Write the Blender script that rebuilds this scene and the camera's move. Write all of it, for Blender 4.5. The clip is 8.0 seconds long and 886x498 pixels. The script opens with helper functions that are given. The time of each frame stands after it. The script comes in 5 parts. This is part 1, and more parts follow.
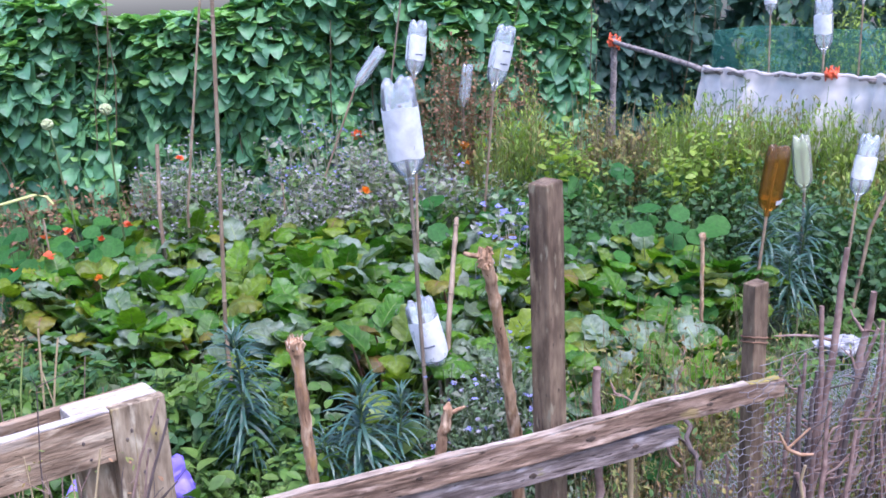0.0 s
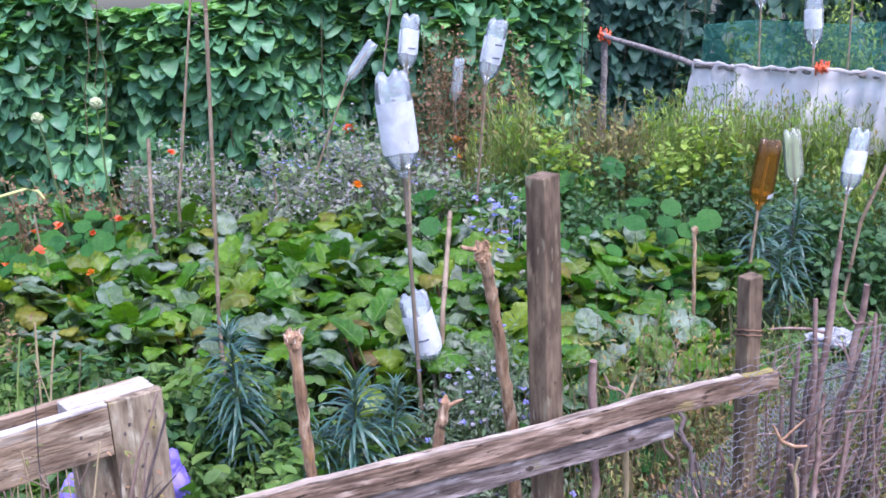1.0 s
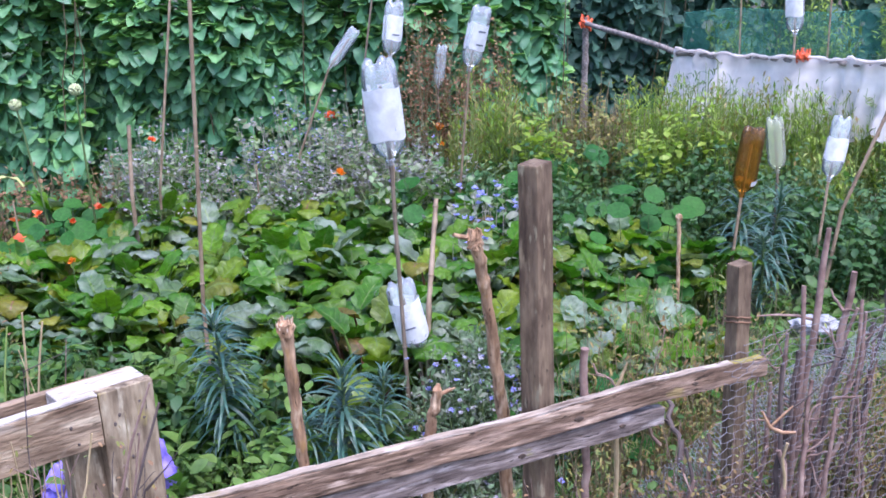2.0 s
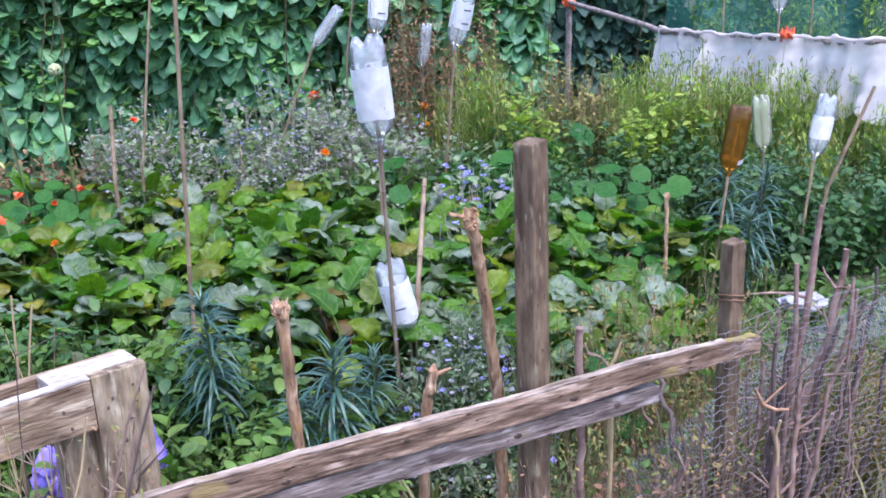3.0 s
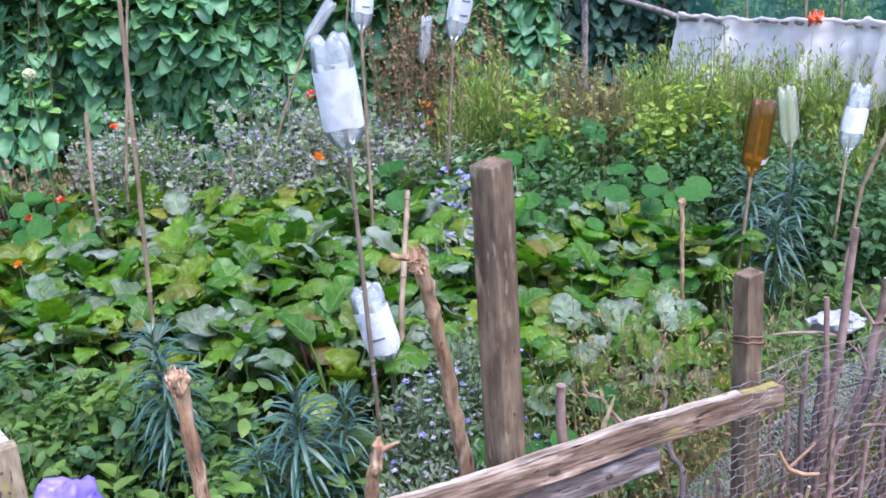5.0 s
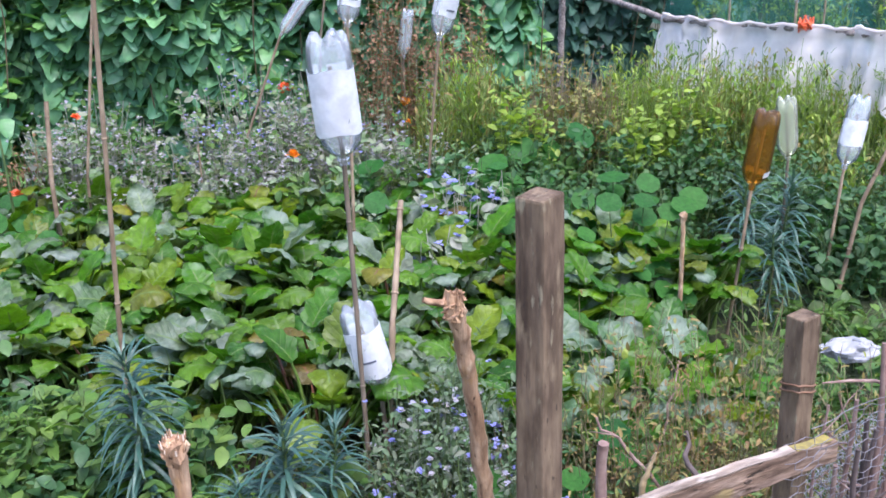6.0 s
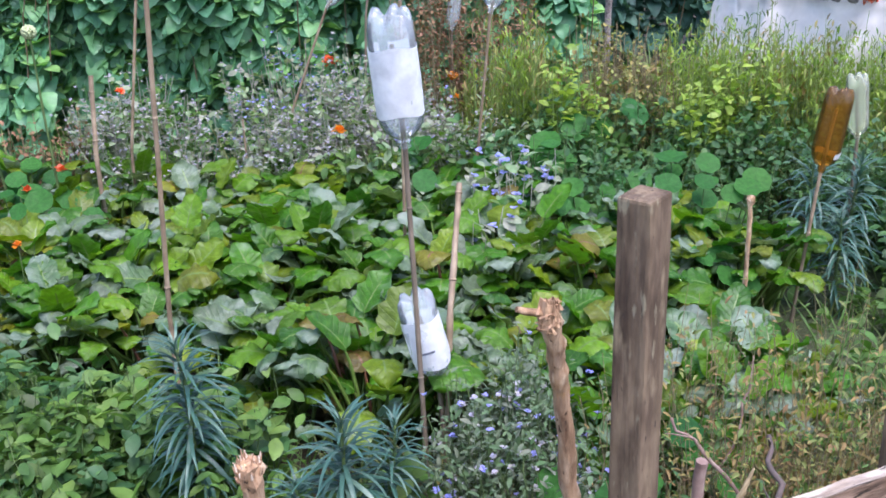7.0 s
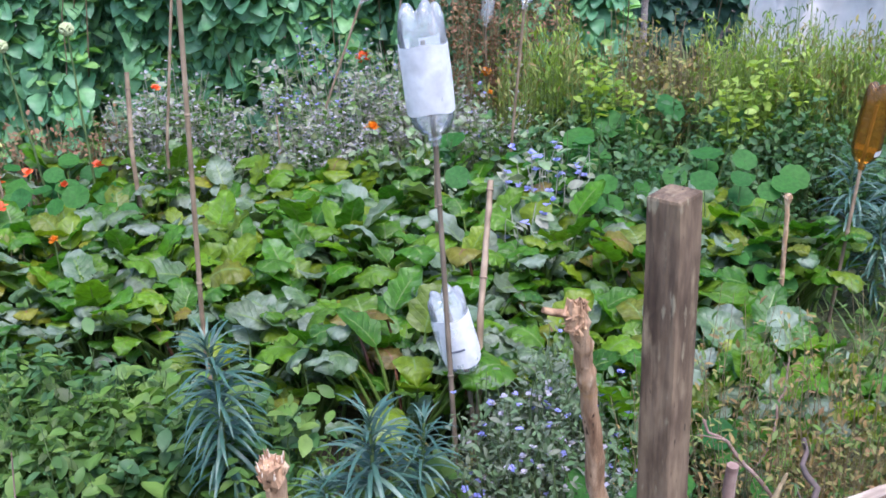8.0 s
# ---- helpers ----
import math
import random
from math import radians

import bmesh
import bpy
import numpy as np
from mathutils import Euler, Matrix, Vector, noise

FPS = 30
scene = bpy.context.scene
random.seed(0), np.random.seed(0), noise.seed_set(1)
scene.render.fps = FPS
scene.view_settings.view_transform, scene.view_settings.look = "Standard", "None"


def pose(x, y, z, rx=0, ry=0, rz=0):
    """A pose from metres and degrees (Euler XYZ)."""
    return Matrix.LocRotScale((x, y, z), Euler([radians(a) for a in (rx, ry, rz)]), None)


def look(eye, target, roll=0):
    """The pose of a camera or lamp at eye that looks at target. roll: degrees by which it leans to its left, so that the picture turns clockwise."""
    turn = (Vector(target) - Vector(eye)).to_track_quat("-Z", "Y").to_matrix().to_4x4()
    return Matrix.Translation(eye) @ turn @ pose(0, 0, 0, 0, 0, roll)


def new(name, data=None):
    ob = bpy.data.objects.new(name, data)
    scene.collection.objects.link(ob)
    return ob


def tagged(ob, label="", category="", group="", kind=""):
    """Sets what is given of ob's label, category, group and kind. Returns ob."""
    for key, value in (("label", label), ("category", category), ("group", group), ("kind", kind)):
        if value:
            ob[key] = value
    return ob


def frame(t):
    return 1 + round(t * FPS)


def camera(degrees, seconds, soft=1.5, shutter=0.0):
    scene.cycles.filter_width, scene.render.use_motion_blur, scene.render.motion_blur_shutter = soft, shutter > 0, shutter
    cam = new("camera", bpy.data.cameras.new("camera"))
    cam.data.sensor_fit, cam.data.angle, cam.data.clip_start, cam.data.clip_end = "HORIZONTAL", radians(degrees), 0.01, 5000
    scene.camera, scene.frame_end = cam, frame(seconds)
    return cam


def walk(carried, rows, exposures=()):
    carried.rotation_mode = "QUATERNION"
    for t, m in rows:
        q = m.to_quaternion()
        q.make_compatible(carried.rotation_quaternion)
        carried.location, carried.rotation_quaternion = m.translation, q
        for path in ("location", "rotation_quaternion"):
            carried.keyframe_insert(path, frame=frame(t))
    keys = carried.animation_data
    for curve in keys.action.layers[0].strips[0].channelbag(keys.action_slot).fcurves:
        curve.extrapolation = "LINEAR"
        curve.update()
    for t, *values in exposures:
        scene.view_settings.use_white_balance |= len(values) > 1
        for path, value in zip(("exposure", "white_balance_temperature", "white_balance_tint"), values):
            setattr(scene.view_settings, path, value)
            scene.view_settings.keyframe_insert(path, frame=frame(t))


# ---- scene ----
PATH = [
    (0, (-0.0072, 0.0010, 1.5926), (-0.0052, 1.9382, 1.0952), -2.49),
    (0.5, (-0.0124, -0.0070, 1.5957), (-0.0022, 1.9288, 1.0933), -2.49),
    (1, (-0.0226, -0.0028, 1.5930), (0.0011, 1.9309, 1.0830), -2.39),
    (1.5, (-0.0360, 0.0041, 1.5925), (0.0062, 1.9341, 1.0696), -2.18),
    (3, (-0.0761, 0.0234, 1.5870), (0.0285, 1.9355, 1.0099), -2.17),
    (3.5, (-0.0861, 0.1016, 1.5673), (0.0196, 2.0053, 0.9633), -2.05),
    (4, (-0.0474, 0.1907, 1.5550), (0.0394, 2.0925, 0.9424), -2.25),
    (4.5, (0.0312, 0.2917, 1.5690), (0.0858, 2.1962, 0.9607), -3.20),
    (5, (0.0858, 0.3745, 1.5657), (0.1274, 2.2845, 0.9742), -3.70),
    (5.2, (0.0924, 0.4136, 1.5665), (0.1388, 2.3225, 0.9714), -3.75),
    (6.3, (-0.0739, 0.6572, 1.5830), (0.0747, 2.5489, 0.9508), -1.16),
    (6.5, (-0.0909, 0.6881, 1.5827), (0.0434, 2.5755, 0.9350), -0.91),
    (7, (-0.0885, 0.7209, 1.5873), (-0.0274, 2.6039, 0.9161), -1.82),
    (7.5, (-0.0809, 0.7323, 1.5887), (-0.0733, 2.6134, 0.9094), -2.08),
    (8, (-0.0767, 0.7346, 1.5863), (-0.0889, 2.6165, 0.9094), -2.28),
]
cam = camera(49.8, 8.0, soft=1.7)
walk(cam, [(t, look(eye, target, roll)) for t, eye, target, roll in PATH], exposures=[(0, 0.70, 5430, 28), (3.5, 0.63, 5500, 23), (5, 0.73, 5540, 22), (6.4, 0.69, 5780, 20), (8, 0.68, 5640, 20)])

# ---- light: bright overcast day, soft high sun ----
SUN_EL, SUN_AZ = 68.0, 150.0
world = bpy.data.worlds.new("world")
scene.world = world
world.use_nodes = True
wn = world.node_tree.nodes
wl = world.node_tree.links
sky = wn.new("ShaderNodeTexSky")
sky.sky_type, sky.sun_disc = "NISHITA", False
sky.sun_elevation, sky.sun_rotation = radians(SUN_EL), radians(SUN_AZ)
sky.air_density, sky.dust_density, sky.ozone_density = 1.3, 3.0, 1.5
wl.new(sky.outputs["Color"], wn["Background"].inputs["Color"])
wn["Background"].inputs["Strength"].default_value = 0.22
sun_data = bpy.data.lights.new("sun", "SUN")
sun_data.energy, sun_data.angle, sun_data.color = 2.8, radians(45), (1.0, 0.96, 0.9)
sun = new("sun", sun_data)
a, e = radians(SUN_AZ), radians(SUN_EL)
sun.matrix_world = look((math.sin(a) * math.cos(e) * 20, math.cos(a) * math.cos(e) * 20, math.sin(e) * 20), (0, 0, 0))

rng = np.random.default_rng(7)


# ---- materials ----
def node_material(name):
    m = bpy.data.materials.new(name)
    m.use_nodes = True
    n, l = m.node_tree.nodes, m.node_tree.links
    return m, n, l, n["Principled BSDF"], n["Material Output"]


def ramp_of(n, stops):
    r = n.new("ShaderNodeValToRGB")
    cr = r.color_ramp
    while len(cr.elements) < len(stops):
        cr.elements.new(0.5)
    for el, (p, c) in zip(cr.elements, stops):
        el.position, el.color = p, (*c, 1)
    return r


def noise_of(n, l, scale, detail=4.0, coords="Object", stretch=None):
    t = n.new("ShaderNodeTexNoise")
    t.inputs["Scale"].default_value, t.inputs["Detail"].default_value = scale, detail
    tc = n.new("ShaderNodeTexCoord")
    if stretch:
        mp = n.new("ShaderNodeMapping")
        mp.inputs["Scale"].default_value = stretch
        l.new(tc.outputs[coords], mp.inputs["Vector"])
        l.new(mp.outputs["Vector"], t.inputs["Vector"])
    else:
        l.new(tc.outputs[coords], t.inputs["Vector"])
    return t


def mixed(n, l, kind, fac, a, b):
    m = n.new("ShaderNodeMix")
    m.data_type, m.blend_type = "RGBA", kind
    for sock, val in ((m.inputs["Factor"], fac), (m.inputs["A"], a), (m.inputs["B"], b)):
        if isinstance(val, bpy.types.NodeSocket):
            l.new(val, sock)
        elif isinstance(val, (int, float)):
            sock.default_value = val
        else:
            sock.default_value = (*val, 1)
    return m.outputs["Result"]


def bumped(n, l, bsdf, height, strength=0.3, distance=0.01):
    b = n.new("ShaderNodeBump")
    b.inputs["Strength"].default_value, b.inputs["Distance"].default_value = strength, distance
    l.new(height, b.inputs["Height"])
    l.new(b.outputs["Normal"], bsdf.inputs["Normal"])


def leaf_material(name, cols, rough=0.5, trans=0.3, per_object=False, mottle=25.0, spot=None, sheen=0.0, crinkle=0.008, detail=5):
    """Foliage: each leaf its own shade out of cols, mottled, with light shining through."""
    m, n, l, p, out = node_material(name)
    if per_object:
        rnd = n.new("ShaderNodeObjectInfo").outputs["Random"]
    else:
        rnd = n.new("ShaderNodeNewGeometry").outputs["Random Per Island"]
    r = ramp_of(n, [(i / max(1, len(cols) - 1), c) for i, c in enumerate(cols)])
    l.new(rnd, r.inputs["Fac"])
    t = noise_of(n, l, mottle, detail)
    rr = ramp_of(n, [(0.3, (0.78, 0.78, 0.76)), (0.7, (1.18, 1.2, 1.15))] if detail < 3 else [(0.3, (0.68, 0.68, 0.68)), (0.7, (1.28, 1.28, 1.22))])
    l.new(t.outputs["Fac"], rr.inputs["Fac"])
    col = mixed(n, l, "MULTIPLY", 0.8, r.outputs["Color"], rr.outputs["Color"])
    if spot:
        t2 = noise_of(n, l, mottle * 0.45, 3)
        r2 = ramp_of(n, [(0.55, (0, 0, 0)), (0.7, (1, 1, 1))])
        l.new(t2.outputs["Fac"], r2.inputs["Fac"])
        col = mixed(n, l, "MIX", r2.outputs["Color"], col, spot)
    l.new(col, p.inputs["Base Color"])
    p.inputs["Roughness"].default_value = rough
    p.inputs["Specular IOR Level"].default_value = 0.5
    if sheen:
        p.inputs["Sheen Weight"].default_value = sheen
        p.inputs["Sheen Roughness"].default_value = 0.4
    bumped(n, l, p, t.outputs["Fac"], 0.6, crinkle)
    tr = n.new("ShaderNodeBsdfTranslucent")
    l.new(mixed(n, l, "MULTIPLY", 1.0, col, (1.0, 1.15, 0.5)), tr.inputs["Color"])
    mx = n.new("ShaderNodeMixShader")
    mx.inputs["Fac"].default_value = trans
    l.new(p.outputs["BSDF"], mx.inputs[1])
    l.new(tr.outputs["BSDF"], mx.inputs[2])
    l.new(mx.outputs["Shader"], out.inputs["Surface"])
    return m


def stalk_material(name, cols, rough=0.6, scale=20.0):
    m, n, l, p, out = node_material(name)
    t = noise_of(n, l, scale, 5)
    r = ramp_of(n, [(0.3 + 0.4 * i / max(1, len(cols) - 1), c) for i, c in enumerate(cols)])
    l.new(t.outputs["Fac"], r.inputs["Fac"])
    l.new(r.outputs["Color"], p.inputs["Base Color"])
    p.inputs["Roughness"].default_value = rough
    bumped(n, l, p, t.outputs["Fac"], 0.4, 0.003)
    return m


def wood_material(name, cols, stretch, lichen=None, dark=(0.03, 0.022, 0.015), rough=0.85, crack=0.37, lichen_from=0.6, fleck=None):
    """Weathered timber: grain along one axis, cracks, stains and lichen."""
    m, n, l, p, out = node_material(name)
    g = noise_of(n, l, 9.0, 8, stretch=stretch)
    r = ramp_of(n, [(0.25 + 0.5 * i / max(1, len(cols) - 1), c) for i, c in enumerate(cols)])
    l.new(g.outputs["Fac"], r.inputs["Fac"])
    s = noise_of(n, l, 13.0, 7, stretch=tuple(0.4 + 0.25 * v for v in stretch))
    sr = ramp_of(n, [(0.36, (0.36, 0.31, 0.30)), (0.5, (0.88, 0.84, 0.83)), (0.64, (1.18, 1.15, 1.12))])
    l.new(s.outputs["Fac"], sr.inputs["Fac"])
    col = mixed(n, l, "MULTIPLY", 0.72, r.outputs["Color"], sr.outputs["Color"])
    fleckle = noise_of(n, l, 75.0, 5, stretch=tuple(0.3 + 0.1 * v for v in stretch))
    fk = ramp_of(n, [(0.35, (0.6, 0.56, 0.54)), (0.6, (1.08, 1.06, 1.05))])
    l.new(fleckle.outputs["Fac"], fk.inputs["Fac"])
    col = mixed(n, l, "MULTIPLY", 0.6, col, fk.outputs["Color"])
    c = noise_of(n, l, 6.0, 10, stretch=tuple(3.2 * v for v in stretch))
    crk = ramp_of(n, [(crack - 0.05, (1, 1, 1)), (crack, (0, 0, 0))])
    l.new(c.outputs["Fac"], crk.inputs["Fac"])
    col = mixed(n, l, "MIX", crk.outputs["Color"], col, dark)
    sp = noise_of(n, l, 60.0, 3, stretch=tuple(0.35 + 0.12 * v for v in stretch))
    spr = ramp_of(n, [(0.66, (0, 0, 0)), (0.72, (1, 1, 1))])
    l.new(sp.outputs["Fac"], spr.inputs["Fac"])
    col = mixed(n, l, "MIX", spr.outputs["Color"], col, tuple(0.45 * v for v in cols[0]))
    pale = noise_of(n, l, 26.0, 6, stretch=tuple(0.3 + 0.15 * v for v in stretch))
    pr = ramp_of(n, [(0.58, (0, 0, 0)), (0.7, (1, 1, 1))])
    l.new(pale.outputs["Fac"], pr.inputs["Fac"])
    col = mixed(n, l, "MIX", pr.outputs["Color"], col, tuple(min(0.8, 1.12 * v) for v in cols[-1]))
    if lichen:
        k = noise_of(n, l, 11.0, 7, stretch=fleck or tuple(0.5 + 0.12 * v for v in stretch))
        kr = ramp_of(n, [(lichen_from, (0, 0, 0)), (lichen_from + 0.06, (1, 1, 1))])
        l.new(k.outputs["Fac"], kr.inputs["Fac"])
        col = mixed(n, l, "MIX", kr.outputs["Color"], col, lichen)
    l.new(col, p.inputs["Base Color"])
    p.inputs["Roughness"].default_value = rough
    p.inputs["Specular IOR Level"].default_value = 0.25
    bumped(n, l, p, c.outputs["Fac"], 0.8, 0.006)
    return m


def plastic_bottle_material(name, tint, haze, haze_col):
    """Clear PET: see-through, glossy, slightly milky."""
    m, n, l, p, out = node_material(name)
    tr = n.new("ShaderNodeBsdfTransparent")
    tr.inputs["Color"].default_value = (*tint, 1)
    p.inputs["Base Color"].default_value = (*haze_col, 1)
    p.inputs["Roughness"].default_value = 0.12
    t = noise_of(n, l, 40, 3)
    bumped(n, l, p, t.outputs["Fac"], 0.2, 0.003)
    mx = n.new("ShaderNodeMixShader")
    mx.inputs["Fac"].default_value = haze
    l.new(tr.outputs["BSDF"], mx.inputs[1])
    l.new(p.outputs["BSDF"], mx.inputs[2])
    gl = n.new("ShaderNodeBsdfGlossy")
    gl.inputs["Roughness"].default_value = 0.1
    lw = n.new("ShaderNodeLayerWeight")
    lw.inputs["Blend"].default_value = 0.25
    mx2 = n.new("ShaderNodeMixShader")
    l.new(lw.outputs["Fresnel"], mx2.inputs["Fac"])
    l.new(mx.outputs["Shader"], mx2.inputs[1])
    l.new(gl.outputs["BSDF"], mx2.inputs[2])
    l.new(mx2.outputs["Shader"], out.inputs["Surface"])
    return m


def cloth_material(name, col, alpha, scale=60.0, rough=0.8, trans=0.4):
    m, n, l, p, out = node_material(name)
    t = noise_of(n, l, scale, 4)
    r = ramp_of(n, [(0.3, tuple(0.75 * v for v in col)), (0.7, col)])
    l.new(t.outputs["Fac"], r.inputs["Fac"])
    l.new(r.outputs["Color"], p.inputs["Base Color"])
    p.inputs["Roughness"].default_value = rough
    bumped(n, l, p, t.outputs["Fac"], 0.3, 0.01)
    tl = n.new("ShaderNodeBsdfTranslucent")
    l.new(r.outputs["Color"], tl.inputs["Color"])
    mx = n.new("ShaderNodeMixShader")
    mx.inputs["Fac"].default_value = trans
    l.new(p.outputs["BSDF"], mx.inputs[1])
    l.new(tl.outputs["BSDF"], mx.inputs[2])
    tr = n.new("ShaderNodeBsdfTransparent")
    m2 = n.new("ShaderNodeMixShader")
    m2.inputs["Fac"].default_value = alpha
    l.new(tr.outputs["BSDF"], m2.inputs[1])
    l.new(mx.outputs["Shader"], m2.inputs[2])
    l.new(m2.outputs["Shader"], out.inputs["Surface"])
    return m


def chard_material(name, cols, vein, dust, dust_from, rough=0.42, trans=0.3):
    """Crinkled beet leaf: side veins off the midrib, its own shade, and a bloom of pale mildew in patches."""
    m, n, l, p, out = node_material(name)

    def calc(op, a, b=None):
        q = n.new("ShaderNodeMath")
        q.operation = op
        for sock, val in zip(q.inputs, (a, b)):
            if isinstance(val, bpy.types.NodeSocket):
                l.new(val, sock)
            elif val is not None:
                sock.default_value = val
        return q.outputs[0]

    info = n.new("ShaderNodeObjectInfo")
    tc = n.new("ShaderNodeTexCoord")
    sep = n.new("ShaderNodeSeparateXYZ")
    l.new(tc.outputs["UV"], sep.inputs[0])
    side = calc("ABSOLUTE", calc("SUBTRACT", calc("MULTIPLY", sep.outputs[0], 2.0), 1.0))
    run = calc("FRACT", calc("MULTIPLY", calc("SUBTRACT", sep.outputs[1], calc("MULTIPLY", side, 0.22)), 7.0))
    away = calc("ABSOLUTE", calc("SUBTRACT", run, 0.5))
    vr = ramp_of(n, [(0.0, (1, 1, 1)), (0.09, (0, 0, 0))])
    l.new(away, vr.inputs["Fac"])
    shade = ramp_of(n, [(i / max(1, len(cols) - 1), c) for i, c in enumerate(cols)])
    l.new(info.outputs["Random"], shade.inputs["Fac"])
    shift = n.new("ShaderNodeVectorMath")
    shift.operation = "ADD"
    l.new(tc.outputs["Object"], shift.inputs[0])
    comb = n.new("ShaderNodeCombineXYZ")
    l.new(calc("MULTIPLY", info.outputs["Random"], 37.0), comb.inputs[0])
    l.new(comb.outputs[0], shift.inputs[1])

    def grain(scale, detail):
        t = n.new("ShaderNodeTexNoise")
        t.inputs["Scale"].default_value, t.inputs["Detail"].default_value = scale, detail
        l.new(shift.outputs[0], t.inputs["Vector"])
        return t.outputs["Fac"]

    fine = grain(7.0, 4)
    fr = ramp_of(n, [(0.3, (0.62, 0.64, 0.6)), (0.7, (1.3, 1.28, 1.2))])
    l.new(fine, fr.inputs["Fac"])
    col = mixed(n, l, "MULTIPLY", 0.8, shade.outputs["Color"], fr.outputs["Color"])
    col = mixed(n, l, "MIX", calc("MULTIPLY", vr.outputs["Color"], 0.3), col, vein)
    dr = ramp_of(n, [(dust_from, (0, 0, 0)), (dust_from + 0.16, (1, 1, 1))])
    l.new(grain(1.9, 5), dr.inputs["Fac"])
    col = mixed(n, l, "MIX", calc("MULTIPLY", dr.outputs["Color"], 0.5), col, dust)
    l.new(col, p.inputs["Base Color"])
    p.inputs["Roughness"].default_value = rough
    p.inputs["Specular IOR Level"].default_value = 0.45
    bumped(n, l, p, calc("SUBTRACT", grain(11.0, 3), calc("MULTIPLY", vr.outputs["Color"], 0.35)), 0.55, 0.006)
    tr = n.new("ShaderNodeBsdfTranslucent")
    l.new(mixed(n, l, "MULTIPLY", 1.0, col, (1.1, 1.25, 0.35)), tr.inputs["Color"])
    mx = n.new("ShaderNodeMixShader")
    mx.inputs["Fac"].default_value = trans
    l.new(p.outputs["BSDF"], mx.inputs[1])
    l.new(tr.outputs["BSDF"], mx.inputs[2])
    l.new(mx.outputs["Shader"], out.inputs["Surface"])
    return m


M_CHARD = chard_material("chard_leaf", [(0.030, 0.105, 0.006), (0.075, 0.215, 0.005), (0.036, 0.125, 0.010), (0.140, 0.275, 0.005), (0.045, 0.140, 0.014), (0.185, 0.245, 0.006), (0.055, 0.175, 0.006), (0.140, 0.155, 0.010)], (0.14, 0.24, 0.03), (0.24, 0.31, 0.21), 0.59, 0.37, 0.36)
M_CHARD_DUSTY = chard_material("chard_leaf_dusty", [(0.060, 0.125, 0.045), (0.085, 0.155, 0.065), (0.105, 0.135, 0.085), (0.070, 0.145, 0.040)], (0.16, 0.23, 0.11), (0.31, 0.36, 0.30), 0.45, 0.42, 0.25)
M_CHARD_RED = chard_material("chard_leaf_red", [(0.14, 0.18, 0.010), (0.20, 0.21, 0.010), (0.11, 0.085, 0.016), (0.17, 0.16, 0.014)], (0.20, 0.05, 0.03), (0.17, 0.14, 0.06), 0.60)
M_RIB = stalk_material("chard_rib", [(0.09, 0.15, 0.025), (0.13, 0.20, 0.04)], 0.4)
M_RIB_RED = stalk_material("chard_rib_red", [(0.132, 0.045, 0.027), (0.180, 0.081, 0.045)], 0.4)
M_KNOT = leaf_material("hedge_leaf", [(0.090, 0.225, 0.134), (0.154, 0.349, 0.175), (0.107, 0.262, 0.155), (0.202, 0.411, 0.164), (0.119, 0.299, 0.164)], 0.42, 0.35, False, 20)
M_KNOT_TIP = leaf_material("hedge_tip_leaf", [(0.188, 0.384, 0.108), (0.250, 0.456, 0.144), (0.150, 0.336, 0.108)], 0.5, 0.35, False, 20)
# darker copy of the hedge leaf: shade on the far shrubs put into colour
M_KNOT_SHADED = leaf_material("shaded_hedge_leaf", [(0.04, 0.10, 0.08), (0.06, 0.14, 0.09), (0.05, 0.12, 0.09)], 0.6, 0.25, False, 20)
M_STEM = stalk_material("green_stem", [(0.06, 0.11, 0.03), (0.12, 0.17, 0.05)])
M_STEM_RED = stalk_material("hedge_stem", [(0.10, 0.06, 0.04), (0.16, 0.13, 0.06)])
M_LILY = leaf_material("lily_leaf", [(0.030, 0.090, 0.070), (0.060, 0.134, 0.100), (0.037, 0.105, 0.077), (0.128, 0.202, 0.155)], 0.36, 0.2, False, 15, sheen=0.2)
M_WEED = leaf_material("weed_leaf", [(0.045, 0.105, 0.018), (0.085, 0.175, 0.024), (0.062, 0.140, 0.028), (0.125, 0.215, 0.038), (0.070, 0.105, 0.030)], 0.55, 0.35, False, 25)
M_FRESH = leaf_material("fresh_weed_leaf", [(0.075, 0.165, 0.022), (0.115, 0.225, 0.030), (0.150, 0.240, 0.045), (0.090, 0.185, 0.050)], 0.55, 0.35, False, 25)
M_GRASS = leaf_material("grass_blade", [(0.07, 0.15, 0.03), (0.12, 0.22, 0.05), (0.20, 0.22, 0.08), (0.09, 0.17, 0.05)], 0.55, 0.3, False, 10)
M_DRY_GRASS = leaf_material("dry_grass_blade", [(0.30, 0.25, 0.10), (0.20, 0.19, 0.07), (0.40, 0.33, 0.17), (0.14, 0.17, 0.05)], 0.6, 0.3, False, 10)
M_POTATO = leaf_material("potato_leaf", [(0.036, 0.098, 0.032), (0.060, 0.150, 0.040), (0.044, 0.115, 0.040), (0.098, 0.195, 0.046)], 0.55, 0.3, False, 25)
M_LIME = leaf_material("lime_weed_leaf", [(0.234, 0.347, 0.043), (0.340, 0.428, 0.068), (0.170, 0.306, 0.043)], 0.5, 0.4, False, 20)
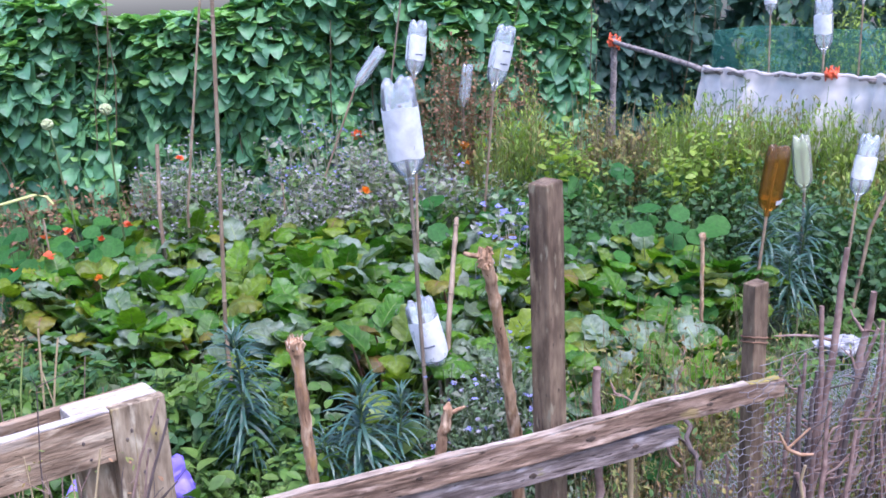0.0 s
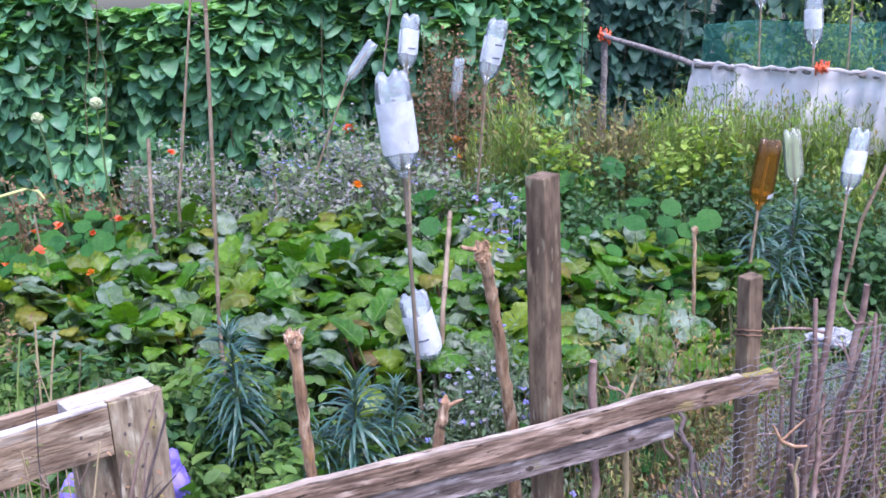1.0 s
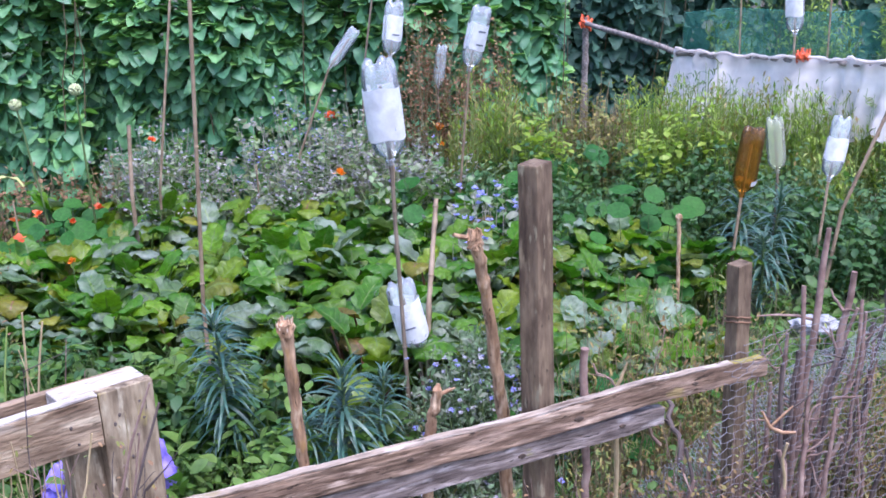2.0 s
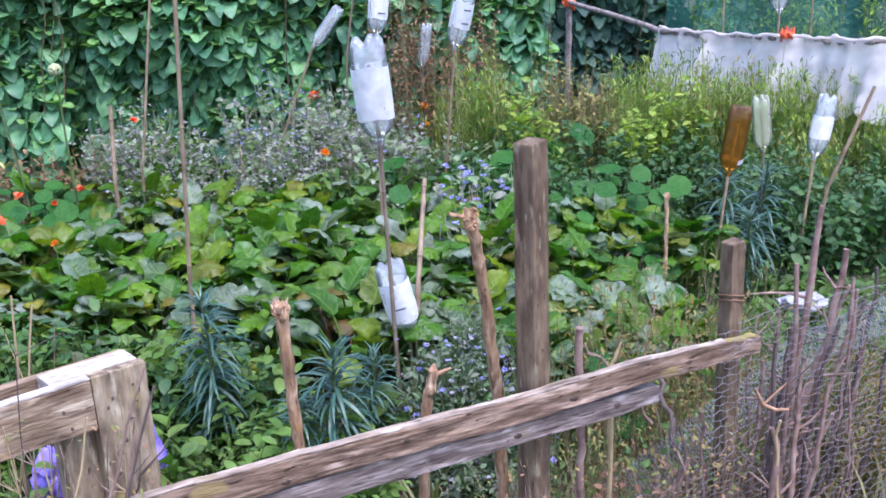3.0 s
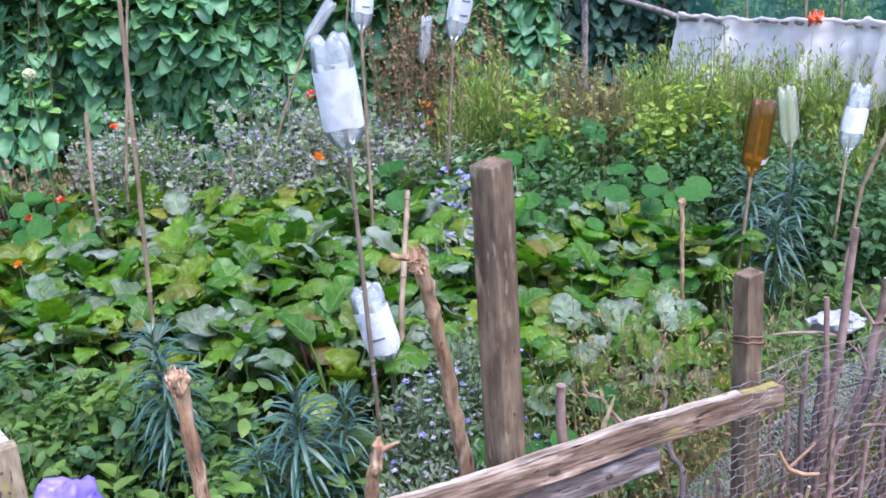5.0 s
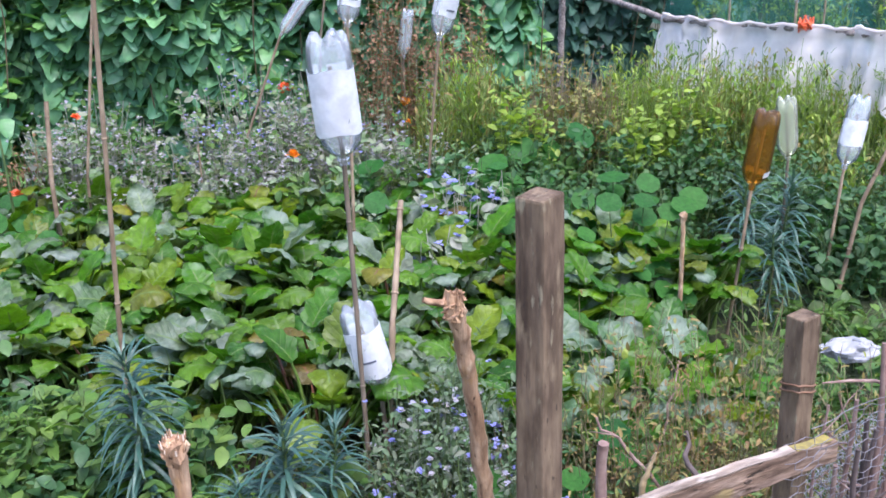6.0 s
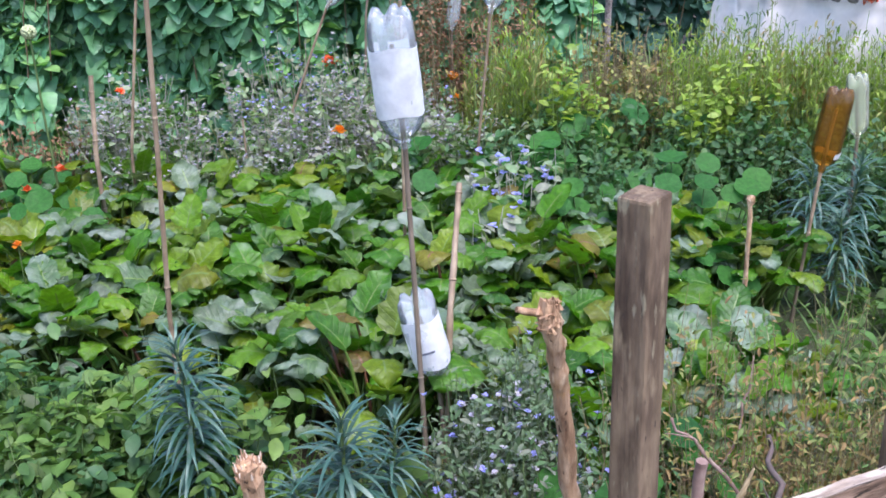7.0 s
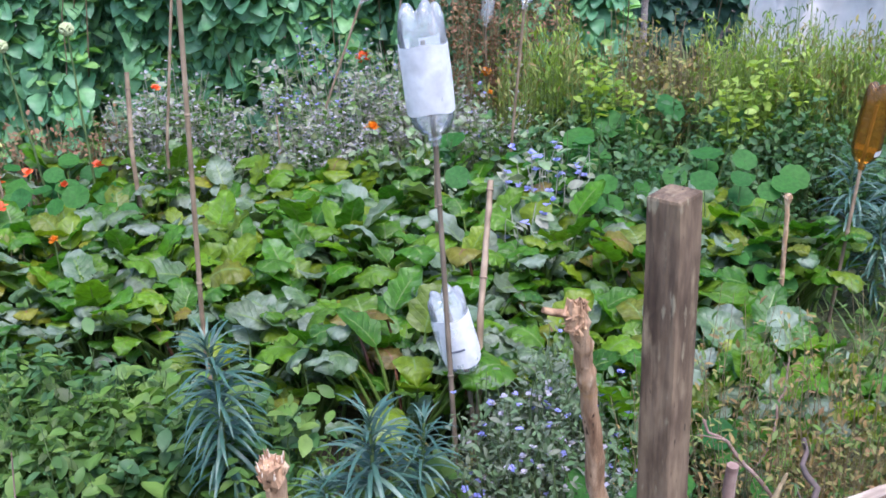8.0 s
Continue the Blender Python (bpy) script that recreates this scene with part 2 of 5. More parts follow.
def nasturtium_material(name, cols, vein):
    """Round leaf with pale veins that run out from the stalk's spot."""
    m = leaf_material(name, cols, 0.6, 0.42, True, 3.0, crinkle=0.004)
    n, l = m.node_tree.nodes, m.node_tree.links
    sep = n.new("ShaderNodeSeparateXYZ")
    l.new(n.new("ShaderNodeTexCoord").outputs["Object"], sep.inputs[0])
    prev = None
    for op, second in (("ARCTAN2", None), ("MULTIPLY", 4.5), ("SINE", None), ("ABSOLUTE", None)):
        q = n.new("ShaderNodeMath")
        q.operation = op
        if prev is None:
            l.new(sep.outputs[1], q.inputs[0])
            l.new(sep.outputs[0], q.inputs[1])
        else:
            l.new(prev, q.inputs[0])
            if second:
                q.inputs[1].default_value = second
        prev = q.outputs[0]
    r = ramp_of(n, [(0.0, (0.55, 0.55, 0.55)), (0.16, (0, 0, 0))])
    l.new(prev, r.inputs["Fac"])
    p = n["Principled BSDF"]
    p.inputs["Specular IOR Level"].default_value = 0.25
    col = p.inputs["Base Color"].links[0].from_socket
    l.new(mixed(n, l, "MIX", r.outputs["Color"], col, vein), p.inputs["Base Color"])
    return m


M_NAST = nasturtium_material("nasturtium_leaf", [(0.024, 0.118, 0.022), (0.055, 0.185, 0.026), (0.034, 0.145, 0.034)], (0.12, 0.25, 0.07))
M_BORAGE = leaf_material("borage_leaf", [(0.20, 0.31, 0.14), (0.28, 0.35, 0.21), (0.35, 0.34, 0.28), (0.14, 0.26, 0.08)], 0.6, 0.38, False, 30, sheen=0.3)
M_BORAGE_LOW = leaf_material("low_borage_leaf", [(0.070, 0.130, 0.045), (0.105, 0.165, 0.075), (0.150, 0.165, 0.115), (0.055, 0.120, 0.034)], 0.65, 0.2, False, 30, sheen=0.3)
M_BORAGE_STEM = stalk_material("borage_stem", [(0.28, 0.30, 0.20), (0.40, 0.35, 0.32)])
M_BLUE = leaf_material("borage_petal", [(0.26, 0.27, 0.78), (0.40, 0.38, 0.85), (0.32, 0.34, 0.82)], 0.5, 0.4, False, 10)
M_MAUVE = leaf_material("mauve_bud", [(0.44, 0.38, 0.41), (0.39, 0.37, 0.52), (0.41, 0.38, 0.31)], 0.6, 0.3, False, 10)
M_ORANGE = leaf_material("orange_petal", [(0.75, 0.22, 0.01), (0.85, 0.32, 0.02)], 0.5, 0.4, False, 10)
M_SCARLET = leaf_material("scarlet_petal", [(0.78, 0.10, 0.03), (0.86, 0.19, 0.07)], 0.5, 0.4, False, 10)
M_DRY = leaf_material("dry_seed", [(0.245, 0.158, 0.058), (0.317, 0.259, 0.079), (0.144, 0.187, 0.050), (0.274, 0.288, 0.079), (0.115, 0.173, 0.043)], 0.7, 0.3, False, 10)
M_DRY_SPRAY = leaf_material("dry_spray_seed", [(0.204, 0.117, 0.048), (0.306, 0.211, 0.072), (0.170, 0.156, 0.048), (0.255, 0.140, 0.064), (0.281, 0.234, 0.080)], 0.7, 0.25, False, 10)
M_DRY_STEM = stalk_material("dry_stem", [(0.16, 0.12, 0.06), (0.30, 0.24, 0.13)])
M_RUST = leaf_material("dock_seed", [(0.235, 0.112, 0.070), (0.294, 0.164, 0.086), (0.177, 0.138, 0.060)], 0.7, 0.2, False, 10)
M_STRAW = stalk_material("straw_stalk", [(0.35, 0.26, 0.13), (0.5, 0.38, 0.22)])
M_TWIG = stalk_material("dead_twig", [(0.13, 0.075, 0.06), (0.25, 0.16, 0.13), (0.36, 0.26, 0.21)], 0.8, 30)
M_TWIG_DARK = stalk_material("dark_twig", [(0.06, 0.045, 0.04), (0.13, 0.095, 0.085)], 0.8, 30)
M_CANE = stalk_material("bamboo_cane", [(0.15, 0.10, 0.06), (0.27, 0.19, 0.12), (0.40, 0.30, 0.20)], 0.55, 14)
M_CANE_DARK = stalk_material("weathered_cane", [(0.12, 0.09, 0.06), (0.22, 0.17, 0.12)], 0.6, 14)
M_BARK = wood_material("peeled_branch", [(0.213, 0.122, 0.069), (0.425, 0.275, 0.161), (0.625, 0.464, 0.310)], (9, 9, 1.3), lichen=(0.40, 0.23, 0.09), dark=(0.07, 0.04, 0.025), crack=0.36, lichen_from=0.6)
M_FIBRE = stalk_material("pale_fibre", [(0.55, 0.40, 0.28), (0.80, 0.70, 0.58)], 0.8, 60)
M_CUT = stalk_material("split_wood", [(0.24, 0.12, 0.06), (0.48, 0.30, 0.18)], 0.8, 60)
M_POST = wood_material("post_timber", [(0.125, 0.088, 0.060), (0.185, 0.135, 0.088), (0.245, 0.185, 0.115)], (7, 7, 0.8), lichen=(0.27, 0.225, 0.145), crack=0.31, lichen_from=0.625, fleck=(5.0, 5.0, 1.6))
M_RAIL = wood_material("rail_timber", [(0.105, 0.068, 0.045), (0.245, 0.170, 0.118), (0.42, 0.315, 0.24)], (0.9, 9, 9), lichen=(0.27, 0.20, 0.09), crack=0.36, lichen_from=0.64)
M_RAIL_GREY = wood_material("grey_rail_timber", [(0.11, 0.085, 0.075), (0.24, 0.20, 0.18), (0.40, 0.35, 0.33)], (0.9, 9, 9), lichen=(0.24, 0.22, 0.08), crack=0.37, lichen_from=0.62)
M_LICHEN = stalk_material("yellow_lichen", [(0.16, 0.13, 0.06), (0.36, 0.29, 0.06)], 0.9, 60)
# bleached wood, paler still: sky light on the rail's top put into colour
M_RAIL_TOP = wood_material("bleached_skylit_rail_timber", [(0.19, 0.145, 0.105), (0.34, 0.28, 0.22), (0.50, 0.44, 0.37)], (0.9, 9, 9), lichen=(0.26, 0.21, 0.12), crack=0.36, lichen_from=0.62)
M_PALLET = wood_material("pallet_timber", [(0.17, 0.115, 0.070), (0.32, 0.235, 0.155), (0.46, 0.37, 0.26)], (1.2, 8, 8), lichen=(0.34, 0.27, 0.20), crack=0.31, lichen_from=0.58)
M_PALLET_END = wood_material("pallet_end_timber", [(0.18, 0.135, 0.085), (0.33, 0.265, 0.175), (0.48, 0.41, 0.29)], (8, 8, 1.0), lichen=(0.38, 0.31, 0.10), crack=0.33, lichen_from=0.58)
# bleached wood whose paleness also holds the sky light on upward faces
M_BLEACHED_SKYLIT = wood_material("bleached_skylit_timber", [(0.36, 0.33, 0.29), (0.54, 0.50, 0.45), (0.68, 0.64, 0.59)], (2.2, 7, 7), crack=0.3)
M_LIME_STEM = stalk_material("lime_stem", [(0.16, 0.24, 0.05), (0.26, 0.33, 0.09)])
M_POLE = wood_material("pole_timber", [(0.22, 0.19, 0.17), (0.38, 0.34, 0.31)], (6, 6, 6))
M_PET = plastic_bottle_material("clear_plastic", (0.95, 0.97, 0.97), 0.30, (0.75, 0.8, 0.84))
M_PET_GREENISH = plastic_bottle_material("pale_green_plastic", (0.88, 0.92, 0.78), 0.3, (0.8, 0.82, 0.62))
M_AMBER = plastic_bottle_material("amber_plastic", (0.66, 0.42, 0.10), 0.22, (0.30, 0.155, 0.02))
M_LABEL = cloth_material("paper_label", (0.86, 0.86, 0.87), 1.0, 30, 0.55, 0.25)
M_INK = stalk_material("label_ink", [(0.08, 0.09, 0.12), (0.14, 0.15, 0.2)], 0.5)
M_FLEECE = cloth_material("white_fleece", (0.95, 0.89, 0.86), 1.0, 9, 0.9, 0.55)
M_GREEN_NET = cloth_material("green_netting", (0.07, 0.32, 0.25), 0.36, 80, 0.7, 0.3)
M_TWINE = stalk_material("orange_twine", [(0.75, 0.10, 0.03), (0.85, 0.18, 0.06)], 0.6)
M_BAG = cloth_material("purple_plastic_bag", (0.30, 0.22, 0.80), 1.0, 18, 0.32, 0.2)
M_WHITE_RAG = cloth_material("white_rag", (0.5, 0.5, 0.52), 1.0, 25, 0.8, 0.25)
M_WIRE = stalk_material("galvanised_wire", [(0.15, 0.14, 0.15), (0.26, 0.24, 0.26)], 0.45)
M_KNOT_WOOD = stalk_material("dark_knot_wood", [(0.045, 0.03, 0.02), (0.10, 0.065, 0.045)], 0.85, 90)
M_ZINC = stalk_material("bright_zinc_wire", [(0.27, 0.29, 0.34), (0.42, 0.44, 0.50)], 0.4)
M_TIE = stalk_material("rusty_wire", [(0.13, 0.06, 0.03), (0.25, 0.14, 0.08)], 0.7)
M_HEAD = stalk_material("allium_seed_head", [(0.36, 0.42, 0.20), (0.55, 0.58, 0.34)], 0.7, 120)
M_YELLOW_STALK = stalk_material("yellowing_stalk", [(0.40, 0.42, 0.12), (0.55, 0.55, 0.22)], 0.5)


def soil_material():
    m, n, l, p, out = node_material("soil")
    t = noise_of(n, l, 7, 10)
    r = ramp_of(n, [(0.3, (0.025, 0.018, 0.012)), (0.55, (0.06, 0.043, 0.028)), (0.7, (0.11, 0.085, 0.055))])
    l.new(t.outputs["Fac"], r.inputs["Fac"])
    t2 = noise_of(n, l, 0.25, 6)
    r2 = ramp_of(n, [(0.45, (0, 0, 0)), (0.6, (1, 1, 1))])
    l.new(t2.outputs["Fac"], r2.inputs["Fac"])
    l.new(mixed(n, l, "MIX", r2.outputs["Color"], r.outputs["Color"], (0.05, 0.075, 0.025)), p.inputs["Base Color"])
    p.inputs["Roughness"].default_value = 0.95
    t3 = noise_of(n, l, 45, 8)
    bumped(n, l, p, t3.outputs["Fac"], 0.9, 0.02)
    return m


M_SOIL = soil_material()


# ---- mesh helpers ----
def build(name, pieces, mats, parent=None, smooth=True, label=""):
    """One mesh object out of pieces (vertices, faces of equal size, material slot)."""
    vs, loops, starts, slots, base, at = [], [], [], [], 0, 0
    for v, f, k in pieces:
        f = np.asarray(f, int)
        if len(f) == 0:
            continue
        v = np.asarray(v, float)
        vs.append(v)
        loops.append((f + base).ravel())
        starts.append(at + np.arange(len(f)) * f.shape[1])
        slots.append(np.full(len(f), k))
        at += f.size
        base += len(v)
    me = bpy.data.meshes.new(name)
    v = np.concatenate(vs)
    lo, st, sl = np.concatenate(loops), np.concatenate(starts), np.concatenate(slots)
    me.vertices.add(len(v))
    me.vertices.foreach_set("co", v.ravel())
    me.loops.add(len(lo))
    me.loops.foreach_set("vertex_index", lo)
    me.polygons.add(len(st))
    me.polygons.foreach_set("loop_start", st)
    me.polygons.foreach_set("material_index", sl)
    me.update(calc_edges=True)
    me.polygons.foreach_set("use_smooth", np.full(len(st), smooth))
    for m in mats if isinstance(mats, (list, tuple)) else [mats]:
        me.materials.append(m)
    ob = new(name, me)
    if parent:
        ob.parent = parent
    if label:
        tagged(ob, label)
    if name in ("foliage", "stemwork", "blossom", "seedwork"):
        tagged(ob, kind="stuff")
    return ob


def share(ob, name, parent, m=None):
    """Another object on the same mesh."""
    o = new(name, ob.data)
    o.parent = parent
    if m is not None:
        o.matrix_basis = m
    return o


def thing(name, label, category, group="", loc=(0, 0, 0)):
    o = new(name)
    o.empty_display_size = 0.05
    o.location = loc
    return tagged(o, label, category, group)


def tube(points, radii, sides=7, caps=True):
    """A swept round bar through points."""
    p = np.asarray(points, float)
    r = np.broadcast_to(np.asarray(radii, float), (len(p),))
    d = np.gradient(p, axis=0)
    d /= np.linalg.norm(d, axis=1)[:, None] + 1e-12
    ref = np.array([0.0, 0.0, 1.0]) if abs(d[0, 2]) < 0.8 else np.array([1.0, 0.0, 0.0])
    u = np.cross(d, ref)
    u /= np.linalg.norm(u, axis=1)[:, None] + 1e-12
    w = np.cross(d, u)
    a = np.arange(sides) * 2 * math.pi / sides
    v = p[:, None] + r[:, None, None] * (np.cos(a)[None, :, None] * u[:, None] + np.sin(a)[None, :, None] * w[:, None])
    v = v.reshape(-1, 3)
    i, j = np.meshgrid(np.arange(len(p) - 1), np.arange(sides), indexing="ij")
    k = (j + 1) % sides
    f = np.stack([i * sides + j, i * sides + k, (i + 1) * sides + k, (i + 1) * sides + j], -1).reshape(-1, 4)
    out = [(v, f, 0)]
    if caps:
        out.append((v[:sides], np.arange(sides)[None, ::-1], 0))
        out.append((v[-sides:], np.arange(sides)[None], 0))
    return out


def slot(pieces, k):
    return [(v, f, k) for v, f, _ in pieces]


def wander(a, b, n, amount, r=rng):
    """A slightly crooked line from a to b."""
    t = np.linspace(0, 1, n)[:, None]
    p = np.asarray(a) * (1 - t) + np.asarray(b) * t
    off = np.cumsum(r.normal(0, amount, (n, 3)), 0)
    off -= t * off[-1]
    return p + off


def lathe(profile, sides=20, wave=None):
    """Turned shape: profile of (radius, height) from bottom to top."""
    a = np.arange(sides) * 2 * math.pi / sides
    rows = []
    for n, (r, z) in enumerate(profile):
        rr, zz = (r, z) if wave is None else wave(n, r, z, a)
        rows.append(np.stack([rr * np.cos(a), rr * np.sin(a), np.broadcast_to(zz, a.shape)], -1))
    v = np.concatenate(rows)
    i, j = np.meshgrid(np.arange(len(profile) - 1), np.arange(sides), indexing="ij")
    k = (j + 1) % sides
    return v, np.stack([i * sides + j, i * sides + k, (i + 1) * sides + k, (i + 1) * sides + j], -1).reshape(-1, 4)


def aim(loc, yaw, pitch, roll, sx, sy, sz):
    """Arrays of frames: y runs along the leaf, x across, z off its face."""
    yaw, pitch, roll = (np.asarray(v, float) for v in (yaw, pitch, roll))
    d = np.stack([-np.sin(yaw) * np.cos(pitch), np.cos(yaw) * np.cos(pitch), np.sin(pitch)], -1)
    x = np.stack([np.cos(yaw), np.sin(yaw), 0 * yaw], -1)
    u = np.cross(x, d)
    c, s = np.cos(roll)[:, None], np.sin(roll)[:, None]
    x, u = c * x + s * u, c * u - s * x
    one = np.ones(len(yaw))
    return np.stack([x * (one * sx)[:, None], d * (one * sy)[:, None], u * (one * sz)[:, None]], -1), np.asarray(loc, float)


def strew(template, frames, k=0):
    """Copies of a template (v, f) at frames, as one piece."""
    v, f = template
    r, o = frames
    m = len(o)
    vv = np.einsum("mij,nj->mni", r, v) + o[:, None]
    ff = f[None] + (np.arange(m) * len(v))[:, None, None]
    return vv.reshape(-1, 3), ff.reshape(-1, f.shape[1]), k


def blade(rows, cols, outline, fold=0.2, droop=0.4, ruffle=0.0, seed=0):
    """A leaf of unit length along y: outline(t) gives the half width, fold lifts the edges, droop bends the tip down."""
    r = np.random.default_rng(seed)
    t = np.linspace(0, 1, rows)
    u = np.asarray(cols, float)
    T, U = np.meshgrid(t, u, indexing="ij")
    hw = np.array([outline(x) for x in t])[:, None]
    ph = r.uniform(0, 6.28, 4)
    wav = ruffle * (np.sin(T * 10 + ph[0] + 2 * np.sign(U)) * np.abs(U) ** 1.5 + 0.5 * np.sin(T * 19 + ph[1]) * np.abs(U) ** 2)
    x = U * hw * (1 + 0.5 * ruffle * np.sin(T * 11 + ph[2] + np.sign(U)) * np.abs(U))
    off = fold * np.abs(U) * hw + wav
    bend = max(1.35 * droop, 1e-3)
    th = bend * T
    y = np.sin(th) / bend + off * np.sin(th)
    z = off * np.cos(th) - (1 - np.cos(th)) / bend
    v = np.stack([x, y, z], -1).reshape(-1, 3)
    c = len(u)
    i, j = np.meshgrid(np.arange(rows - 1), np.arange(c - 1), indexing="ij")
    f = np.stack([i * c + j, i * c + j + 1, (i + 1) * c + j + 1, (i + 1) * c + j], -1).reshape(-1, 4)
    mid = (j.ravel() == (c - 2) // 2) if c % 2 == 0 else np.zeros(f.shape[0], bool)
    return v, f, mid


def simple(rows, outline, fold=0.2, droop=0.4, cols=(-1, 0, 1), ruffle=0.0, seed=0):
    v, f, _ = blade(rows, cols, outline, fold, droop, ruffle, seed)
    return v, f


def heart(t):
    return 0.50 * min(1, (t + 0.01) * 3.4) ** 0.5 * max(0.0, 1 - t) ** 0.75 * (1 + 0.35 * t) + 0.002


def oval(t):
    return 0.30 * math.sin(math.pi * min(1, t * 0.98 + 0.01)) ** 0.8


def lance(t):
    return 0.036 * math.sin(math.pi * (0.06 + 0.94 * t) ** 0.75) ** 0.8 + 0.001


def grassy(t):
    return 0.02 * (1 - t) ** 0.6 + 0.0008


def box(lo, hi, cuts=(1, 1, 1), jig=0.0, seed=0):
    """A box with subdivided, slightly uneven faces."""
    bm = bmesh.new()
    bmesh.ops.create_cube(bm, size=1)
    for ax in range(3):
        for n in range(1, cuts[ax]):
            co = [0, 0, 0]
            co[ax] = -0.5 + n / cuts[ax]
            no = [0, 0, 0]
            no[ax] = 1
            bmesh.ops.bisect_plane(bm, geom=bm.verts[:] + bm.edges[:] + bm.faces[:], plane_co=co, plane_no=no)
    lo, hi = np.array(lo, float), np.array(hi, float)
    for v in bm.verts:
        v.co = Vector((lo + hi) / 2 + np.array(v.co) * (hi - lo))
    bmesh.ops.bevel(bm, geom=[e for e in bm.edges if e.is_manifold and e.calc_face_angle(0) > 1], offset=min(hi - lo) * 0.09, segments=2, affect="EDGES", profile=0.6)
    r = random.Random(seed)
    if jig:
        ph = [r.uniform(0, 9) for _ in range(6)]
        for v in bm.verts:
            n = noise.noise_vector(v.co * 9 + Vector(ph[:3]))
            v.co += n * jig
    return bm


def part(name, bm, material, parent, label=""):
    me = bpy.data.meshes.new(name)
    bm.to_mesh(me)
    bm.free()
    me.materials.append(material)
    for p in me.polygons:
        p.use_smooth = False
    ob = new(name, me)
    ob.parent = parent
    if label:
        tagged(ob, label)
    return ob


# ---- ground: one sheet to the horizon ----
def ground_sheet():
    near = np.linspace(-8, 8, 90)
    xs = np.concatenate([[-400, -120, -40, -16], near, [16, 40, 120, 400]])
    ys = np.concatenate([[-400, -100, -30, -8], np.linspace(-3, 13, 100), [20, 50, 150, 400]])
    X, Y = np.meshgrid(xs, ys, indexing="ij")
    Z = np.array([[0.05 * noise.noise((x * 1.3, y * 1.3, 0)) + 0.02 * noise.noise((x * 6, y * 6, 3)) if abs(x) < 9 and -4 < y < 14 else 0 for y in ys] for x in xs])
    c = len(ys)
    i, j = np.meshgrid(np.arange(len(xs) - 1), np.arange(c - 1), indexing="ij")
    f = np.stack([i * c + j, (i + 1) * c + j, (i + 1) * c + j + 1, i * c + j + 1], -1).reshape(-1, 4)
    return build("ground", [(np.stack([X, Y, Z], -1).reshape(-1, 3), f, 0)], M_SOIL)


tagged(ground_sheet(), "dark crumbly garden soil overgrown with weeds", "ground", kind="structure")


# ---- hedge of tall broad-leaved shrubs ----
T_HEART = simple(7, heart, 0.22, 0.55, (-1, -0.5, 0, 0.5, 1), 0.03, 3)
T_OVAL = simple(5, oval, 0.25, 0.35)
T_LANCE = simple(8, lance, 0.3, 1.0)
T_GRASS = simple(5, grassy, 0.5, 0.55, cols=(-1, 1))


def hedge_shrub(loc, height, spread, depth, leaves, mats, seed, size=(0.105, 0.17), label="", name="hedge_shrub"):
    r = np.random.default_rng(seed)
    t = thing(name, label, "shrub", "hedge shrubs", loc)
    st, pos, tipflag = [], [], []
    n = 13
    for k in range(n):
        b = np.array([r.uniform(-spread, spread), r.uniform(-depth, depth) * 0.8, 0])
        top = b + np.array([r.normal(0, 0.16), r.normal(-0.08, 0.12), height * r.uniform(0.72, 1.05)])
        p = wander(b, top, 7, 0.02, r)
        st += tube(p, np.linspace(0.006, 0.003, 7), 5, False)
    build("stemwork", st, M_STEM_RED, t)
    z = height * (0.12 + 0.9 * r.random(leaves) ** 0.95)
    x = r.uniform(-spread * 1.15, spread * 1.15, leaves)
    bulge = 0.75 + 0.35 * np.sin(x * 5 + seed) * np.sin(z * 4 + seed)
    y = -depth * bulge * r.uniform(0.05, 1.0, leaves) ** 0.4
    s = r.uniform(*size, leaves)
    yaw = math.pi + r.normal(0, 0.65, leaves)
    pitch = r.normal(-0.62, 0.30, leaves) + 0.35 * np.clip(z / height * 2 - 1, 0, 1)
    tips = r.random(leaves) < 0.13
    tips |= (z > height * 0.7) & (r.random(leaves) < 0.4)
    pitch[tips] = r.normal(0.15, 0.35, tips.sum())
    pts = np.stack([x, y, z], -1)
    roll = r.normal(0, 0.5, leaves)
    a = ~tips
    pieces = [strew(T_HEART, aim(pts[a], yaw[a], pitch[a], roll[a], s[a], s[a], s[a]), 0)]
    # bright young leaf rosettes at the shoot tips
    q = pts[tips]
    for ang in np.arange(6) * 1.05:
        m = len(q)
        pieces.append(strew(T_OVAL, aim(q, ang + r.normal(0, 0.3, m), r.uniform(-0.25, 0.55, m), r.normal(0, 0.3, m), s[tips] * 0.95, s[tips] * 0.8, s[tips] * 0.6), 1))
    build("foliage", pieces, mats, t)
    return t


HEDGE_LABEL = "tall dense hedge shrub with drooping heart-shaped green leaves"
for k, x in enumerate(np.arange(-5.4, 0.75, 0.55)):
    hedge_shrub((x, 6.95 + 0.12 * math.sin(k * 2.3), 0), (1.62 if -2.9 < x < -0.9 else 1.80) + 0.09 * math.sin(k * 1.7), 0.36, 0.42, 1000, [M_KNOT, M_KNOT_TIP], 20 + k, label=HEDGE_LABEL)
# these stand in shade, given by the darker leaf colour
for k, x in enumerate((1.15, 1.7, 2.3)):
    hedge_shrub((x, 10.3 - 0.15 * k, 0), 2.2, 0.4, 0.4, 420, [M_KNOT_SHADED, M_KNOT_SHADED], 50 + k, label="hedge shrub with large green leaves darkened for shade", size=(0.13, 0.2))
for k, x in enumerate(np.arange(-1.0, 9.0, 0.85)):
    hedge_shrub((x, 11.5 + 0.4 * math.sin(k * 1.9), 0), 2.6, 0.6, 0.5, 420, [M_KNOT_SHADED, M_KNOT_SHADED], 70 + k, label="distant dark hedge shrub behind green netting", size=(0.14, 0.24))
